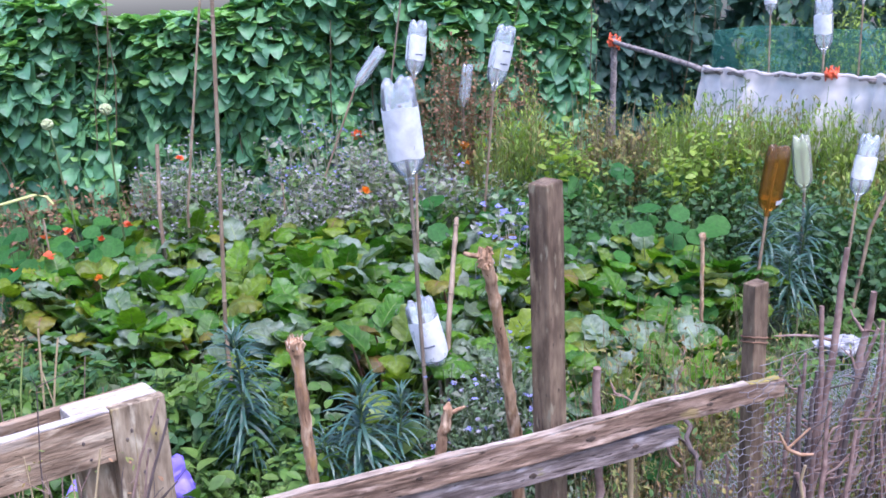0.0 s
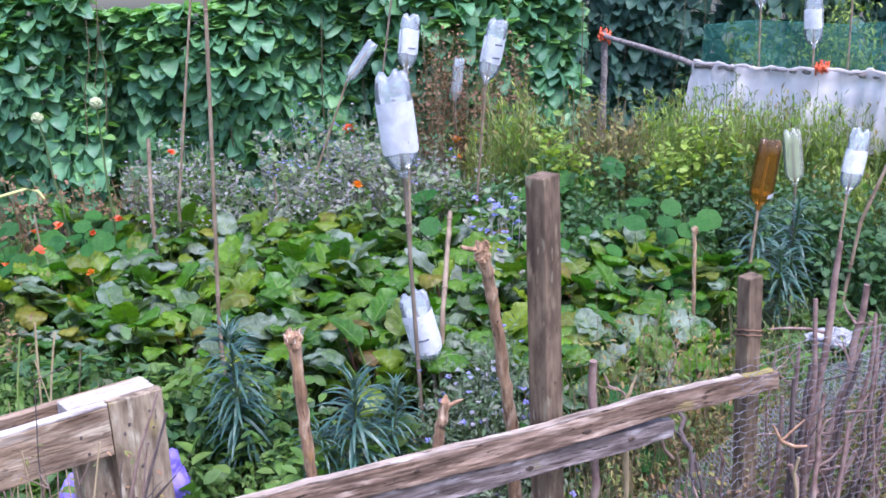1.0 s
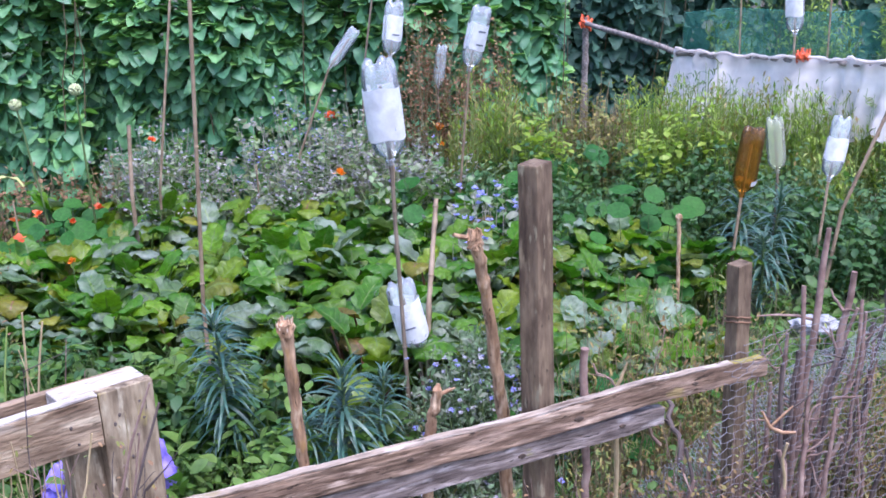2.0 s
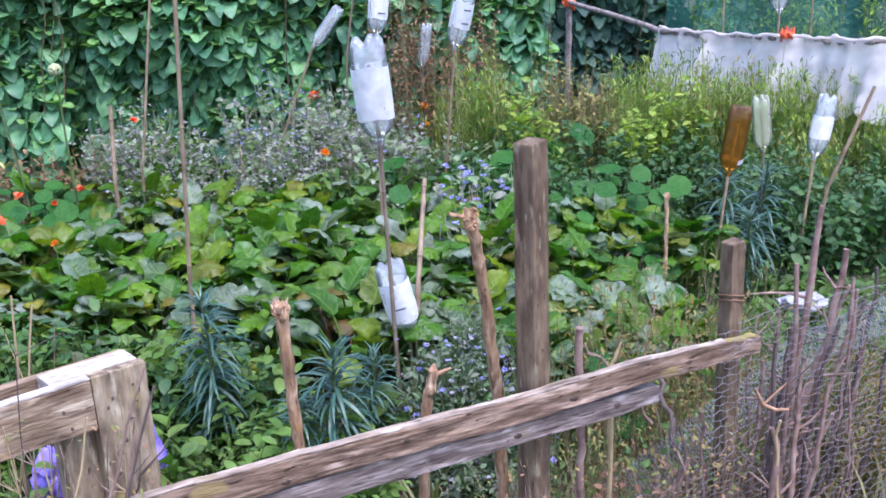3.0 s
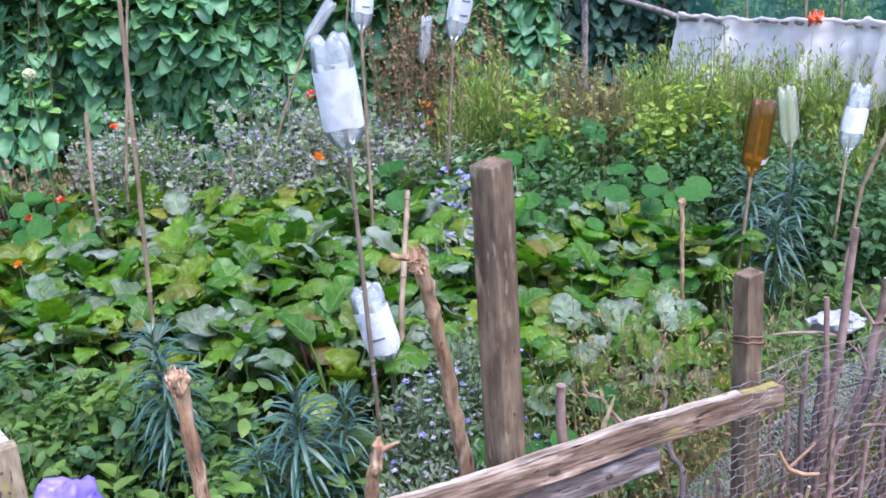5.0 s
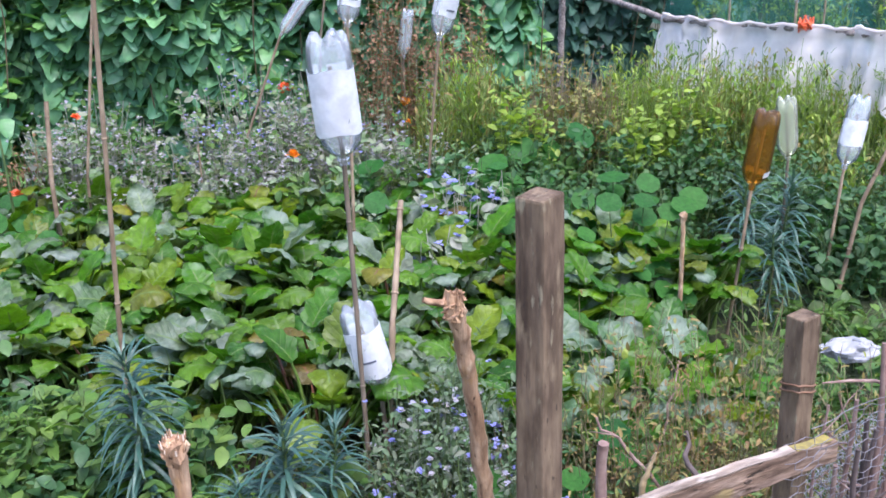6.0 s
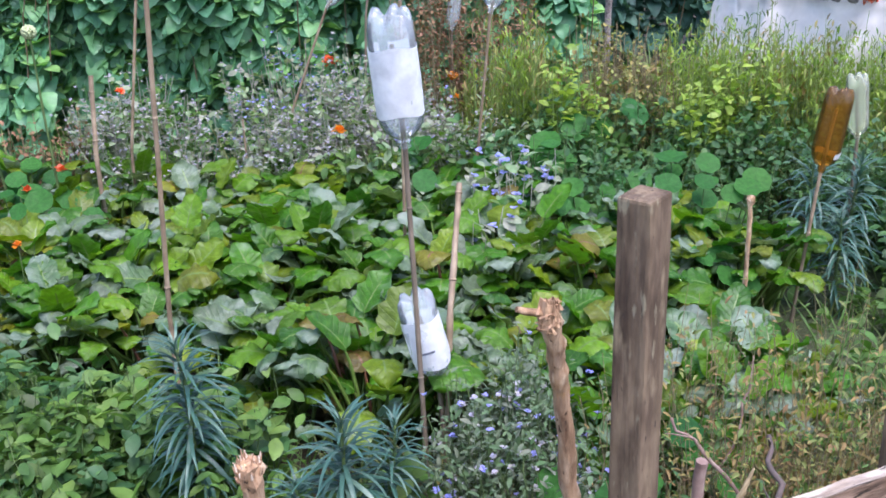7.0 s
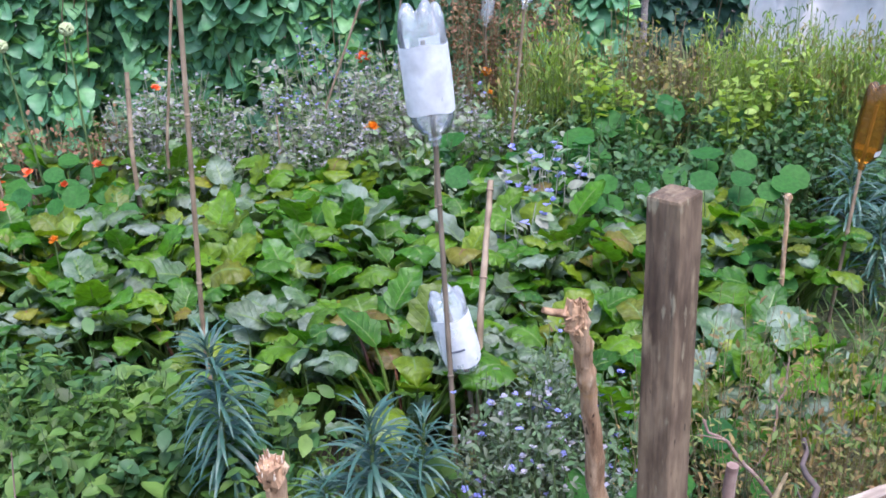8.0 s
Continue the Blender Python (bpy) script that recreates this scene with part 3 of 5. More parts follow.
for k, x in enumerate((-6.0, -6.4, 5.8)):
    hedge_shrub((x, 5.5 - 0.9 * k if x < 0 else 8.6, 0), 1.9, 0.4, 0.4, 300, [M_KNOT, M_KNOT_TIP], 95 + k, label=HEDGE_LABEL)


# ---- timber posts, rail and pallet ----
def square_post(loc, side, height, turn, lean, label, nick):
    t = thing("fence_post", label, "post", "fence posts", loc)
    bm = box((-side / 2, -side / 2, 0), (side / 2, side / 2, height), (2, 2, 16), 0.0025, nick)
    for v in bm.verts:
        if v.co.z > height - 0.02:
            v.co.z += 0.10 * v.co.x
    o = part("shaft", bm, M_POST, t)
    t.rotation_euler = Euler((lean[0], lean[1], turn))
    return t


post_a = square_post((0.203, 1.853, 0), 0.051, 1.247, radians(44), (0, 0, 0), "square weathered brown timber post standing behind the rail", 3)
post_b = square_post((0.712, 2.08, 0), 0.040, 0.950, radians(24), (0, -0.01, 0), "short square timber post bound with rusty wire", 5)
part_tie = []
for h in (0.81, 0.822):
    ang = np.linspace(0, 2 * math.pi, 17) + 0.4
    rad = 0.031 / np.maximum(np.abs(np.cos(ang)), np.abs(np.sin(ang))) * 0.68
    part_tie += tube(np.stack([rad * np.cos(ang), rad * np.sin(ang), np.full(17, h) + 0.004 * np.sin(ang * 2)], -1), 0.0022, 5)
build("wire_tie", part_tie, M_TIE, post_b, label="rusty wire twisted round the post")

rail = thing("fence_rail", "long weathered split timber fence rail with lichen", "rail", loc=(-0.62, 1.414, 0))
RAIL_TURN = math.atan2(0.44, 1.0)


def rail_board(name, x0, x1, z0, z1, thick, front, rise, seed, mat=M_RAIL, taper=0.0084, label=""):
    bm = box((x0, front, z0), (x1, front + thick, z1), (36, 2, 4), 0.0035, seed)
    r = random.Random(seed)
    for v in bm.verts:
        v.co.z += rise * (v.co.x - x0)
        v.co.z += 0.004 * noise.noise((v.co.x * 14, 0, seed)) + 0.006 * noise.noise((v.co.x * 3, 5, seed))
        v.co.y += 0.004 * noise.noise((v.co.x * 8, v.co.z * 40, seed))
        end = max(0, (v.co.x - (x1 - 0.10)) / 0.10)
        v.co.z += taper * ((v.co.x - x0) / (x1 - x0)) ** 3 * (1 - (v.co.z - (z0 + rise * (v.co.x - x0))) / (z1 - z0))
        v.co.z -= 0.006 * end * (v.co.z - (z0 + rise * (v.co.x - x0))) / (z1 - z0)
    return part(name, bm, mat, rail, label)


rail_board("upper_board", 0.0, 1.505, 0.690, 0.744, 0.024, -0.004, 0.0, 11)
# thin strip added so the rail's top reads as lit by the sky
rail_board("bleached_skylit_edge", 0.0, 1.40, 0.7455, 0.7485, 0.020, -0.003, 0.0, 11, M_RAIL_TOP, 0.0, "bleached upper edge, sky light painted into its pale colour")
rail_board("lichen_crust", 1.405, 1.49, 0.7405, 0.7450, 0.020, -0.003, 0.0, 11, M_LICHEN, 0.0, "crust of yellow lichen")
rail_board("lower_board", 0.0, 1.215, 0.634, 0.687, 0.026, 0.002, 0.0, 12, M_RAIL_GREY)
for u, z, a, b in ((0.983, 0.712, 0.013, 0.006), (0.60, 0.722, 0.008, 0.004), (0.849, 0.660, 0.010, 0.005), (1.29, 0.722, 0.009, 0.004), (1.10, 0.664, 0.008, 0.004), (0.36, 0.706, 0.009, 0.005)):
    v, f = lathe([(1.0, -0.004), (0.94, 0.0), (0.6, 0.0004), (0.3, 0.0001), (0.02, 0.0004)], 12)
    v = np.stack([v[:, 0] * a + u, -v[:, 2] - (0.0066 if z > 0.69 else 0.0012), v[:, 1] * b * (1 + 0.25 * np.sin(5 * v[:, 0] + u)) + z], -1)
    build("knot", [(v, f, 0)], M_KNOT_WOOD, rail)
rail.rotation_euler = Euler((0, 0, RAIL_TURN))

pallet = thing("wooden_pallet", "old weathered wooden pallet standing on edge as a fence", "pallet", loc=(-0.543, 1.684, 0))
pallet.rotation_euler = Euler((0, 0, math.atan2(0.62, 0.784)))


def plank(name, lo, hi, mat, seed, cuts=(12, 2, 3), jig=0.003, label=""):
    return part(name, box(lo, hi, cuts, jig, seed), mat, pallet, label)


plank("end_board", (-0.102, 0.0, 0), (0.0, 0.026, 0.90), M_PALLET_END, 1, (3, 2, 16))
plank("front_plank", (-1.1, -0.004, 0.802), (-0.105, 0.02, 0.897), M_PALLET, 2)
# thin added strip, its pale colour giving the sky-lit top of the plank
plank("bleached_skylit_edge", (-1.1, -0.003, 0.8985), (-0.106, 0.019, 0.9025), M_BLEACHED_SKYLIT, 12, (12, 2, 1), 0.0008, "bleached upper edge, sky light painted into its pale colour")
plank("front_plank", (-1.1, -0.002, 0.36), (-0.105, 0.02, 0.46), M_PALLET, 3)
plank("end_block", (-0.160, 0.029, 0.0), (-0.004, 0.088, 0.872), M_PALLET_END, 4, (3, 2, 14))
# batten added over the block, coloured pale for sky light from above
plank("top_batten", (-0.168, 0.028, 0.874), (-0.003, 0.089, 0.900), M_BLEACHED_SKYLIT, 8, (4, 2, 2), 0.0015, "bleached top batten, sky light painted into its pale colour")
plank("back_plank", (-1.1, 0.091, 0.80), (0.0, 0.112, 0.893), M_PALLET, 5)
plank("back_plank", (-1.1, 0.091, 0.30), (0.0, 0.112, 0.40), M_PALLET, 6)
plank("end_block", (-1.1, 0.026, 0.0), (-0.97, 0.088, 0.89), M_PALLET_END, 7, (3, 2, 14))

for k, (u, z) in enumerate(((-0.03, 0.865), (-0.07, 0.85), (-0.04, 0.80), (-0.08, 0.835), (-0.025, 0.83), (-0.16, 0.855), (-0.15, 0.82), (-0.055, 0.76), (-0.075, 0.70))):
    v, f = lathe([(0.0028, -0.003), (0.0028, 0.0), (0.002, 0.001), (0.0004, 0.001)], 8)
    v = np.stack([v[:, 0] + u, -v[:, 2] - (0.001 if u > -0.1 else 0.005), v[:, 1] * (1.6 if k % 2 else 1) + z], -1)
    build("nail", [(v, f, 0)], M_TWIG_DARK, pallet)


# ---- sticks and canes ----
def stick(name, pts, radii, mat, label, category, group="", sides=8, knots=0, rough=0.0, cap=None, seed=0):
    t = thing(name, label, category, group, tuple(pts[0]))
    r = np.random.default_rng(seed)
    p = np.asarray(pts, float) - np.asarray(pts[0], float)
    n = max(8, int(np.linalg.norm(p[-1]) / 0.03))
    s = np.linspace(0, 1, len(p))
    q = np.stack([np.interp(np.linspace(0, 1, n), s, p[:, k]) for k in range(3)], -1)
    q[1:-1] += r.normal(0, rough, (n - 2, 3))
    rad = np.interp(np.linspace(0, 1, n), np.linspace(0, 1, len(radii)), radii) * (1 + (0.09 if rough else 0.03) * r.normal(0, 1, n).clip(-1, 1))
    build("shaft", tube(q, rad, sides), mat, t)
    for k in range(knots, n - 1, knots) if knots else ():
        d = (q[k + 1] - q[k - 1]) / np.linalg.norm(q[k + 1] - q[k - 1]) * 0.004
        build("node_ring", tube([q[k] - d, q[k] - 0.3 * d, q[k] + 0.3 * d, q[k] + d], [rad[k] * 1.02, rad[k] * 1.3, rad[k] * 1.3, rad[k] * 1.02], sides, False), mat, t)
    if cap:
        cap(t, q[-1], rad[-1], r)
    return t


def splintered(t, top, rad, r):
    """A crushed, frayed head where the stick was hammered."""
    v, f = lathe([(rad * 0.95, -0.024), (rad * 1.3, -0.016), (rad * 1.5, -0.004), (rad * 1.35, 0.008), (rad * 0.6, 0.011)], 12)
    v = v + r.normal(0, rad * 0.24, v.shape) + top
    pieces = [(v, f, 1), (v[-12:], np.arange(12)[None], 0)]
    for _ in range(26):
        a = r.uniform(0, 6.28)
        o = np.array([math.cos(a), math.sin(a), 0])
        b = top + o * rad * r.uniform(1.0, 1.35) + [0, 0, -rad * r.uniform(0.2, 1.6)]
        e = b + o * rad * r.uniform(0.1, 0.8) + np.array([r.normal(0, 0.3), r.normal(0, 0.3), r.uniform(0.3, 1.4)]) * rad
        pieces += slot(tube([b, 0.5 * (b + e) + o * rad * 0.15, e], [rad * 0.20, rad * 0.16, rad * 0.05], 4), int(r.choice([0, 1, 2])))
    for _ in range(40):
        a = r.uniform(0, 6.28)
        b = top + np.array([math.cos(a), math.sin(a), 0]) * rad * r.uniform(0.2, 1.3)
        e = b + np.array([math.cos(a) * r.uniform(-0.2, 0.5), math.sin(a) * r.uniform(-0.2, 0.5), r.uniform(0.4, 1.9)]) * rad
        pieces += slot(tube([b, e], [rad * 0.17, rad * 0.04], 4), 2 if r.random() < 0.6 else 0)
    build("frayed_head", pieces, [M_CUT, M_BARK, M_FIBRE], t, False, label="split and frayed pale wood top")


stick("stake", [(-0.268, 1.70, 0), (-0.276, 1.69, 0.69), (-0.286, 1.667, 0.996)], [0.011, 0.0115, 0.012], M_BARK, "peeled pale brown branch stake with a frayed head", "stake", "rough stakes", 9, 0, 0.0016, splintered, 1)


def crook(t, top, rad, r):
    build("side_shoot", tube(wander(top + [0, 0, -0.01], top + [-0.042, -0.01, 0.004], 5, 0.002, r), [0.007, 0.006, 0.005, 0.005, 0.004], 6), M_BARK, t)
    v, f = lathe([(rad, -0.03), (rad * 1.08, -0.016), (rad * 1.1, 0.0), (rad * 0.85, 0.009), (rad * 0.3, 0.006)], 11)
    pieces = [(v + top + r.normal(0, 0.003, v.shape), f, 0)]
    for _ in range(26):
        a = r.uniform(0, 6.28)
        o = np.array([math.cos(a), math.sin(a), 0])
        b = top + o * rad * r.uniform(0.75, 1.0) + [0, 0, r.uniform(-0.03, 0.0)]
        w = np.array([-o[1], o[0], 0])
        pieces += slot(tube([b, b + o * 0.003 + w * r.normal(0, 0.005), b + w * r.normal(0, 0.008) + [0, 0, r.uniform(0.004, 0.015)]], [0.0028, 0.0026, 0.001], 5), int(r.choice([0, 1])))
    for _ in range(12):
        a = r.uniform(0, 6.28)
        b = top + np.array([math.cos(a), math.sin(a), 0]) * rad * r.uniform(0.4, 1.0)
        pieces += tube([b + [0, 0, -0.02], b + [r.normal(0, 0.003), r.normal(0, 0.003), r.uniform(0.004, 0.014)]], [0.003, 0.001], 4)
    build("split_knot", pieces, [M_BARK, M_CUT], t, False)


stick("stake", [(0.16, 1.93, 0), (0.135, 1.915, 0.68), (0.100, 1.845, 0.98), (0.076, 1.805, 1.118)], [0.0155, 0.014, 0.0125, 0.0125], M_BARK, "thick crooked brown branch stake with a cut side shoot", "stake", "rough stakes", 9, 0, 0.0016, crook, 2)


def broken_tip(t, top, rad, r):
    build("side_shoot", tube([top + [0, 0, -0.012], top + [0.022, -0.004, 0.0], top + [0.036, -0.006, 0.006]], [0.005, 0.004, 0.0015], 6), M_CUT, t)
    build("split_tip", tube([top, top + [0.003, 0, 0.014]], [rad, 0.003], 6), M_CUT, t)


stick("stake", [(-0.055, 1.76, 0), (-0.033, 1.76, 0.69), (-0.010, 1.762, 0.812)], [0.0135, 0.012, 0.010], M_BARK, "short broken reddish branch stake by the rail", "stake", "rough stakes", 8, 0, 0.0015, broken_tip, 3)
stick("stake", [(0.318, 1.90, 0), (0.309, 1.885, 0.835)], [0.011, 0.009], M_TWIG, "short grey broken stake behind the rail", "stake", "rough stakes", 7, 0, 0.002, None, 4)
stick("stake", [(0.400, 1.97, 0), (0.399, 1.97, 0.70), (0.420, 1.97, 0.762)], [0.006, 0.006, 0.002], M_STRAW, "thin pale broken stalk behind the rail", "stake", "rough stakes", 6, 0, 0.001, None, 5)
stick("stake", [(1.065, 3.77, 0), (1.053, 3.76, 0.635)], [0.009, 0.0085], M_BARK, "short peg with a frayed pale top among leaves", "stake", "rough stakes", 8, 0, 0.001, splintered, 6)

CANE_LABEL = "slim upright tan bamboo cane in the vegetable bed"
stick("bamboo_cane", [(-0.81, 3.3, 0), (-0.805, 3.3, 0.5), (-0.70, 3.2, 1.9)], [0.0085, 0.0065], M_CANE, CANE_LABEL, "cane", "garden canes", 8, 11, 0, None, 10)
stick("bamboo_cane", [(-1.46, 5.3, 0), (-1.434, 5.3, 0.526), (-1.20, 5.3, 1.95)], [0.0085, 0.0065], M_CANE, CANE_LABEL, "cane", "garden canes", 8, 12, 0, None, 11)
stick("bamboo_cane", [(-1.475, 4.9, 0), (-1.474, 4.9, 0.6), (-1.461, 4.95, 0.95)], [0.0115, 0.0105], M_CANE, "short pale cane with a reddish top in the borage", "cane", "garden canes", 8, 9, 0, None, 12)
stick("bamboo_cane", [(-0.02, 3.12, 0), (0.004, 3.18, 0.5), (0.050, 3.36, 0.845)], [0.010, 0.009], M_CANE, "short thick brown cane among chard leaves", "cane", "garden canes", 8, 9, 0.0006, None, 13)
stick("bamboo_cane", [(-0.36, 6.15, 0), (-0.30, 6.2, 1.05), (-0.18, 6.25, 1.75)], [0.008, 0.006], M_CANE_DARK, "dark leaning cane in front of the hedge", "cane", "garden canes", 7, 10, 0, None, 14)
stick("bamboo_cane", [(-2.0, 4.75, 0), (-2.02, 4.75, 0.62)], [0.006, 0.005], M_CANE, "thin short cane among nasturtiums", "cane", "garden canes", 7, 9, 0, None, 15)
stick("bamboo_cane", [(-0.92, 5.5, 0), (-0.92, 5.5, 0.62)], [0.006, 0.005], M_CANE, "thin short cane in the borage", "cane", "garden canes", 7, 9, 0, None, 16)


# ---- upturned plastic bottles on canes ----
BOTTLE = [(0.0135, 0.0), (0.0135, 0.012), (0.0165, 0.0135), (0.0165, 0.017), (0.0135, 0.0185), (0.0135, 0.022), (0.020, 0.0255), (0.032, 0.034), (0.043, 0.047), (0.050, 0.062), (0.0535, 0.082), (0.054, 0.12), (0.054, 0.20), (0.0535, 0.235), (0.054, 0.252), (0.0535, 0.268), (0.0515, 0.284), (0.047, 0.299), (0.039, 0.310), (0.028, 0.309), (0.012, 0.294), (0.002, 0.288)]


def petals(n, r, z, a):
    k = np.clip((z - 0.266) / 0.035, 0, 1)
    lobes = 1 - 2 * np.abs(np.sin(2.5 * a)) ** 3
    return r * (1 + 0.10 * k * lobes - 0.05 * k), z + 0.011 * k * k * lobes


def bottle(neck, top, scale, mat, label, cane_to=None, paper=(0.115, 0.225), ink=2, seed=0, cane_mat=None, dents=0.0012, arc=5.9):
    """Bottle stuck upside down on a cane: neck and top are its two ends."""
    r = np.random.default_rng(seed)
    neck, top = np.asarray(neck, float), np.asarray(top, float)
    t = thing("plastic_bottle", label, "bottle", "bottles on canes", tuple(neck))
    up = Vector(top - neck)
    t.rotation_mode = "QUATERNION"
    t.rotation_quaternion = up.to_track_quat("Z", "Y")
    t.rotation_quaternion = t.rotation_quaternion @ Euler((0, 0, r.uniform(0, 6.28))).to_quaternion()
    s = up.length / 0.318
    w = s * scale
    v, f = lathe([(a, b) for a, b in BOTTLE], 40, petals)
    v = v * [w, w, s]
    v += np.array([noise.noise_vector(Vector(q) * 22 + Vector((seed, 0, 0))) for q in v]) * dents
    body = build("body", [(v, f, 0)], mat, t)
    body.visible_shadow = False
    if paper:
        a0, a1 = r.uniform(0, 6.28), arc
        aa = a0 + np.linspace(0, a1, 34)
        zz = np.linspace(paper[0], paper[1], 7)
        rad = np.array([np.interp(z, [b for _, b in BOTTLE[:16]], [a for a, _ in BOTTLE[:16]]) for z in zz]) * w + 0.0016
        A, Z = np.meshgrid(aa, zz, indexing="ij")
        edge = 0.004 * np.sin(A * 3 + seed) * (np.abs(np.linspace(-1, 1, 7)) ** 4)
        R = np.broadcast_to(rad, A.shape) + r.normal(0, 0.0005, A.shape)
        vv = np.stack([R * np.cos(A), R * np.sin(A), (Z + edge) * s], -1).reshape(-1, 3)
        i, j = np.meshgrid(np.arange(33), np.arange(6), indexing="ij")
        ff = np.stack([i * 7 + j, (i + 1) * 7 + j, (i + 1) * 7 + j + 1, i * 7 + j + 1], -1).reshape(-1, 4)
        lab = build("label", [(vv, ff, 0)], M_LABEL, t, label="torn white paper label")
        for k in range(ink):
            b0 = a0 + a1 * (0.08 + 0.3 * (k % 3)) + 0.1
            zc = paper[0] + (paper[1] - paper[0]) * (0.2 + 0.17 * k)
            ba = b0 + np.linspace(0, 0.75, 8)
            rb = np.interp(zc, [b for _, b in BOTTLE[:16]], [a for a, _ in BOTTLE[:16]]) * w + 0.0032
            lo = np.stack([rb * np.cos(ba), rb * np.sin(ba), np.full(8, zc * s)], -1)
            q = np.concatenate([lo, lo + [0, 0, 0.007 * s]])
            build("print_bar", [(q, np.stack([np.arange(7), np.arange(7) + 1, np.arange(7) + 9, np.arange(7) + 8], -1), 0)], M_INK, lab)
    if cane_to is not None:
        d = (top - neck) / np.linalg.norm(top - neck)
        inside = neck + d * 0.24 * s
        foot = np.asarray(cane_to, float)
        stick("bamboo_cane", [tuple(foot), tuple(neck), tuple(inside)], [0.0072, 0.0062], cane_mat or M_CANE_DARK, "thin cane holding up an upturned bottle", "cane", "bottle canes", 7, 9, 0, None, seed + 100)
    return t


CLEAR = "upturned clear plastic bottle with white label on a cane"
bottle((-0.099, 2.984, 1.046), (-0.126, 2.955, 1.377), 1.0, M_PET, "large upturned clear plastic bottle with torn white label", (-0.073, 2.90, 0.0), (0.083, 0.238), 0, 1)
bottle((-0.036, 3.03, 0.39), (-0.098, 3.03, 0.645), 1.15, M_PET, "crumpled clear plastic bottle with white label low among leaves", (-0.015, 3.03, 0.0), (0.065, 0.235), 3, 2, dents=0.006)
bottle((-0.10, 4.28, 1.28), (-0.068, 4.30, 1.525), 1.0, M_PET, CLEAR, (-0.13, 4.27, 0.0), (0.10, 0.235), 3, 3, M_CANE)
bottle((0.306, 5.17, 1.132), (0.385, 5.15, 1.466), 0.95, M_PET, CLEAR, (0.19, 5.22, 0.0), (0.11, 0.235), 4, 4, M_CANE)
bottle((-0.479, 5.7, 1.133), (-0.308, 5.7, 1.355), 0.75, M_PET, "small bare clear plastic bottle tilted on a leaning cane", (-0.95, 5.8, 0.0), None, 0, 5, M_CANE)
bottle((0.162, 5.9, 0.972), (0.197, 5.9, 1.232), 0.8, M_PET, "small bare clear bottle hanging in brown dock stalks", (0.15, 5.92, 0.0), None, 0, 6, M_CANE_DARK)
bottle((1.408, 4.04, 0.640), (1.456, 4.046, 0.945), 0.98, M_AMBER, "upturned amber brown plastic bottle with white label scraps", (1.33, 4.0, 0.0), (0.062, 0.084), 0, 7, M_CANE, arc=3.4)
bottle((1.716, 4.42, 0.660), (1.676, 4.402, 0.928), 0.95, M_PET_GREENISH, "upturned pale greenish clear bottle without label", (1.72, 4.43, 0.0), None, 0, 8)
bottle((1.98, 4.45, 0.60), (2.055, 4.5, 0.905), 0.9, M_PET, CLEAR, (1.88, 4.35, 0.0), (0.10, 0.21), 0, 9, M_CANE)
bottle((2.415, 6.02, 1.19), (2.395, 6.02, 1.53), 0.95, M_PET, CLEAR, (2.42, 6.04, 0.0), (0.115, 0.225), 0, 10, M_CANE)
bottle((2.62, 7.6, 1.40), (2.61, 7.6, 1.68), 0.95, M_PET, CLEAR, (2.63, 7.6, 0.0), (0.10, 0.22), 0, 11, M_CANE)
bottle((3.25, 7.4, 1.46), (3.24, 7.4, 1.74), 0.95, M_PET, CLEAR, (3.24, 7.4, 0.0), None, 0, 12, M_CANE)
stick("bamboo_cane", [(1.86, 4.2, 0.0), (1.94, 4.2, 0.52), (2.12, 4.2, 0.98)], [0.009, 0.008], M_CANE, "leaning tan cane beside an upturned bottle", "cane", "garden canes", 7, 10, 0, None, 17)


# ---- fleece fence: pole, stakes, twine, sheet ----
POLE = [(1.651, 9.03, 1.195), (1.955, 6.98, 1.050), (2.18, 6.45, 1.035), (2.42, 5.93, 1.045), (2.74, 5.60, 1.035), (3.25, 5.25, 1.04)]
t = thing("support_pole", "long thin grey wooden pole lashed along the fleece fence", "pole", loc=POLE[0])
pp = np.array(POLE) - POLE[0]
build("shaft", tube(np.stack([np.interp(np.linspace(0, 5, 30), range(6), pp[:, k]) for k in range(3)], -1) + rng.normal(0, 0.006, (30, 3)), np.linspace(0.023, 0.018, 30), 8), M_POLE, t)
for n, (x, y, h) in enumerate(((1.65, 9.03, 1.24), (2.43, 5.96, 1.12), (3.25, 5.28, 1.08))):
    stick("support_stake", [(x, y, 0), (x + 0.02, y, h)], [0.032 if n == 0 else 0.02, 0.028 if n == 0 else 0.018], M_POLE, "grey upright stake carrying the fleece pole", "stake", "fleece stakes", 8, 0, 0.002, None, 30 + n)


def twine_knot(loc, s, seed):
    r = np.random.default_rng(seed)
    t = thing("twine_knot", "bright orange-red twine knotted round pole and stake", "twine", "orange twine knots", loc)
    for k in range(9):
        a = r.uniform(0, 6.28, 10).cumsum() * 0.25
        p = tube(np.stack([np.cos(a) * s * r.uniform(0.5, 1), np.sin(a) * s * r.uniform(0.5, 1), r.normal(0, s * 0.5, 10)], -1), s * 0.13, 5)
        build("strand", p, M_TWINE, t)


twine_knot((1.66, 8.99, 1.19), 0.06, 1)
twine_knot((2.425, 5.90, 1.075), 0.042, 2)


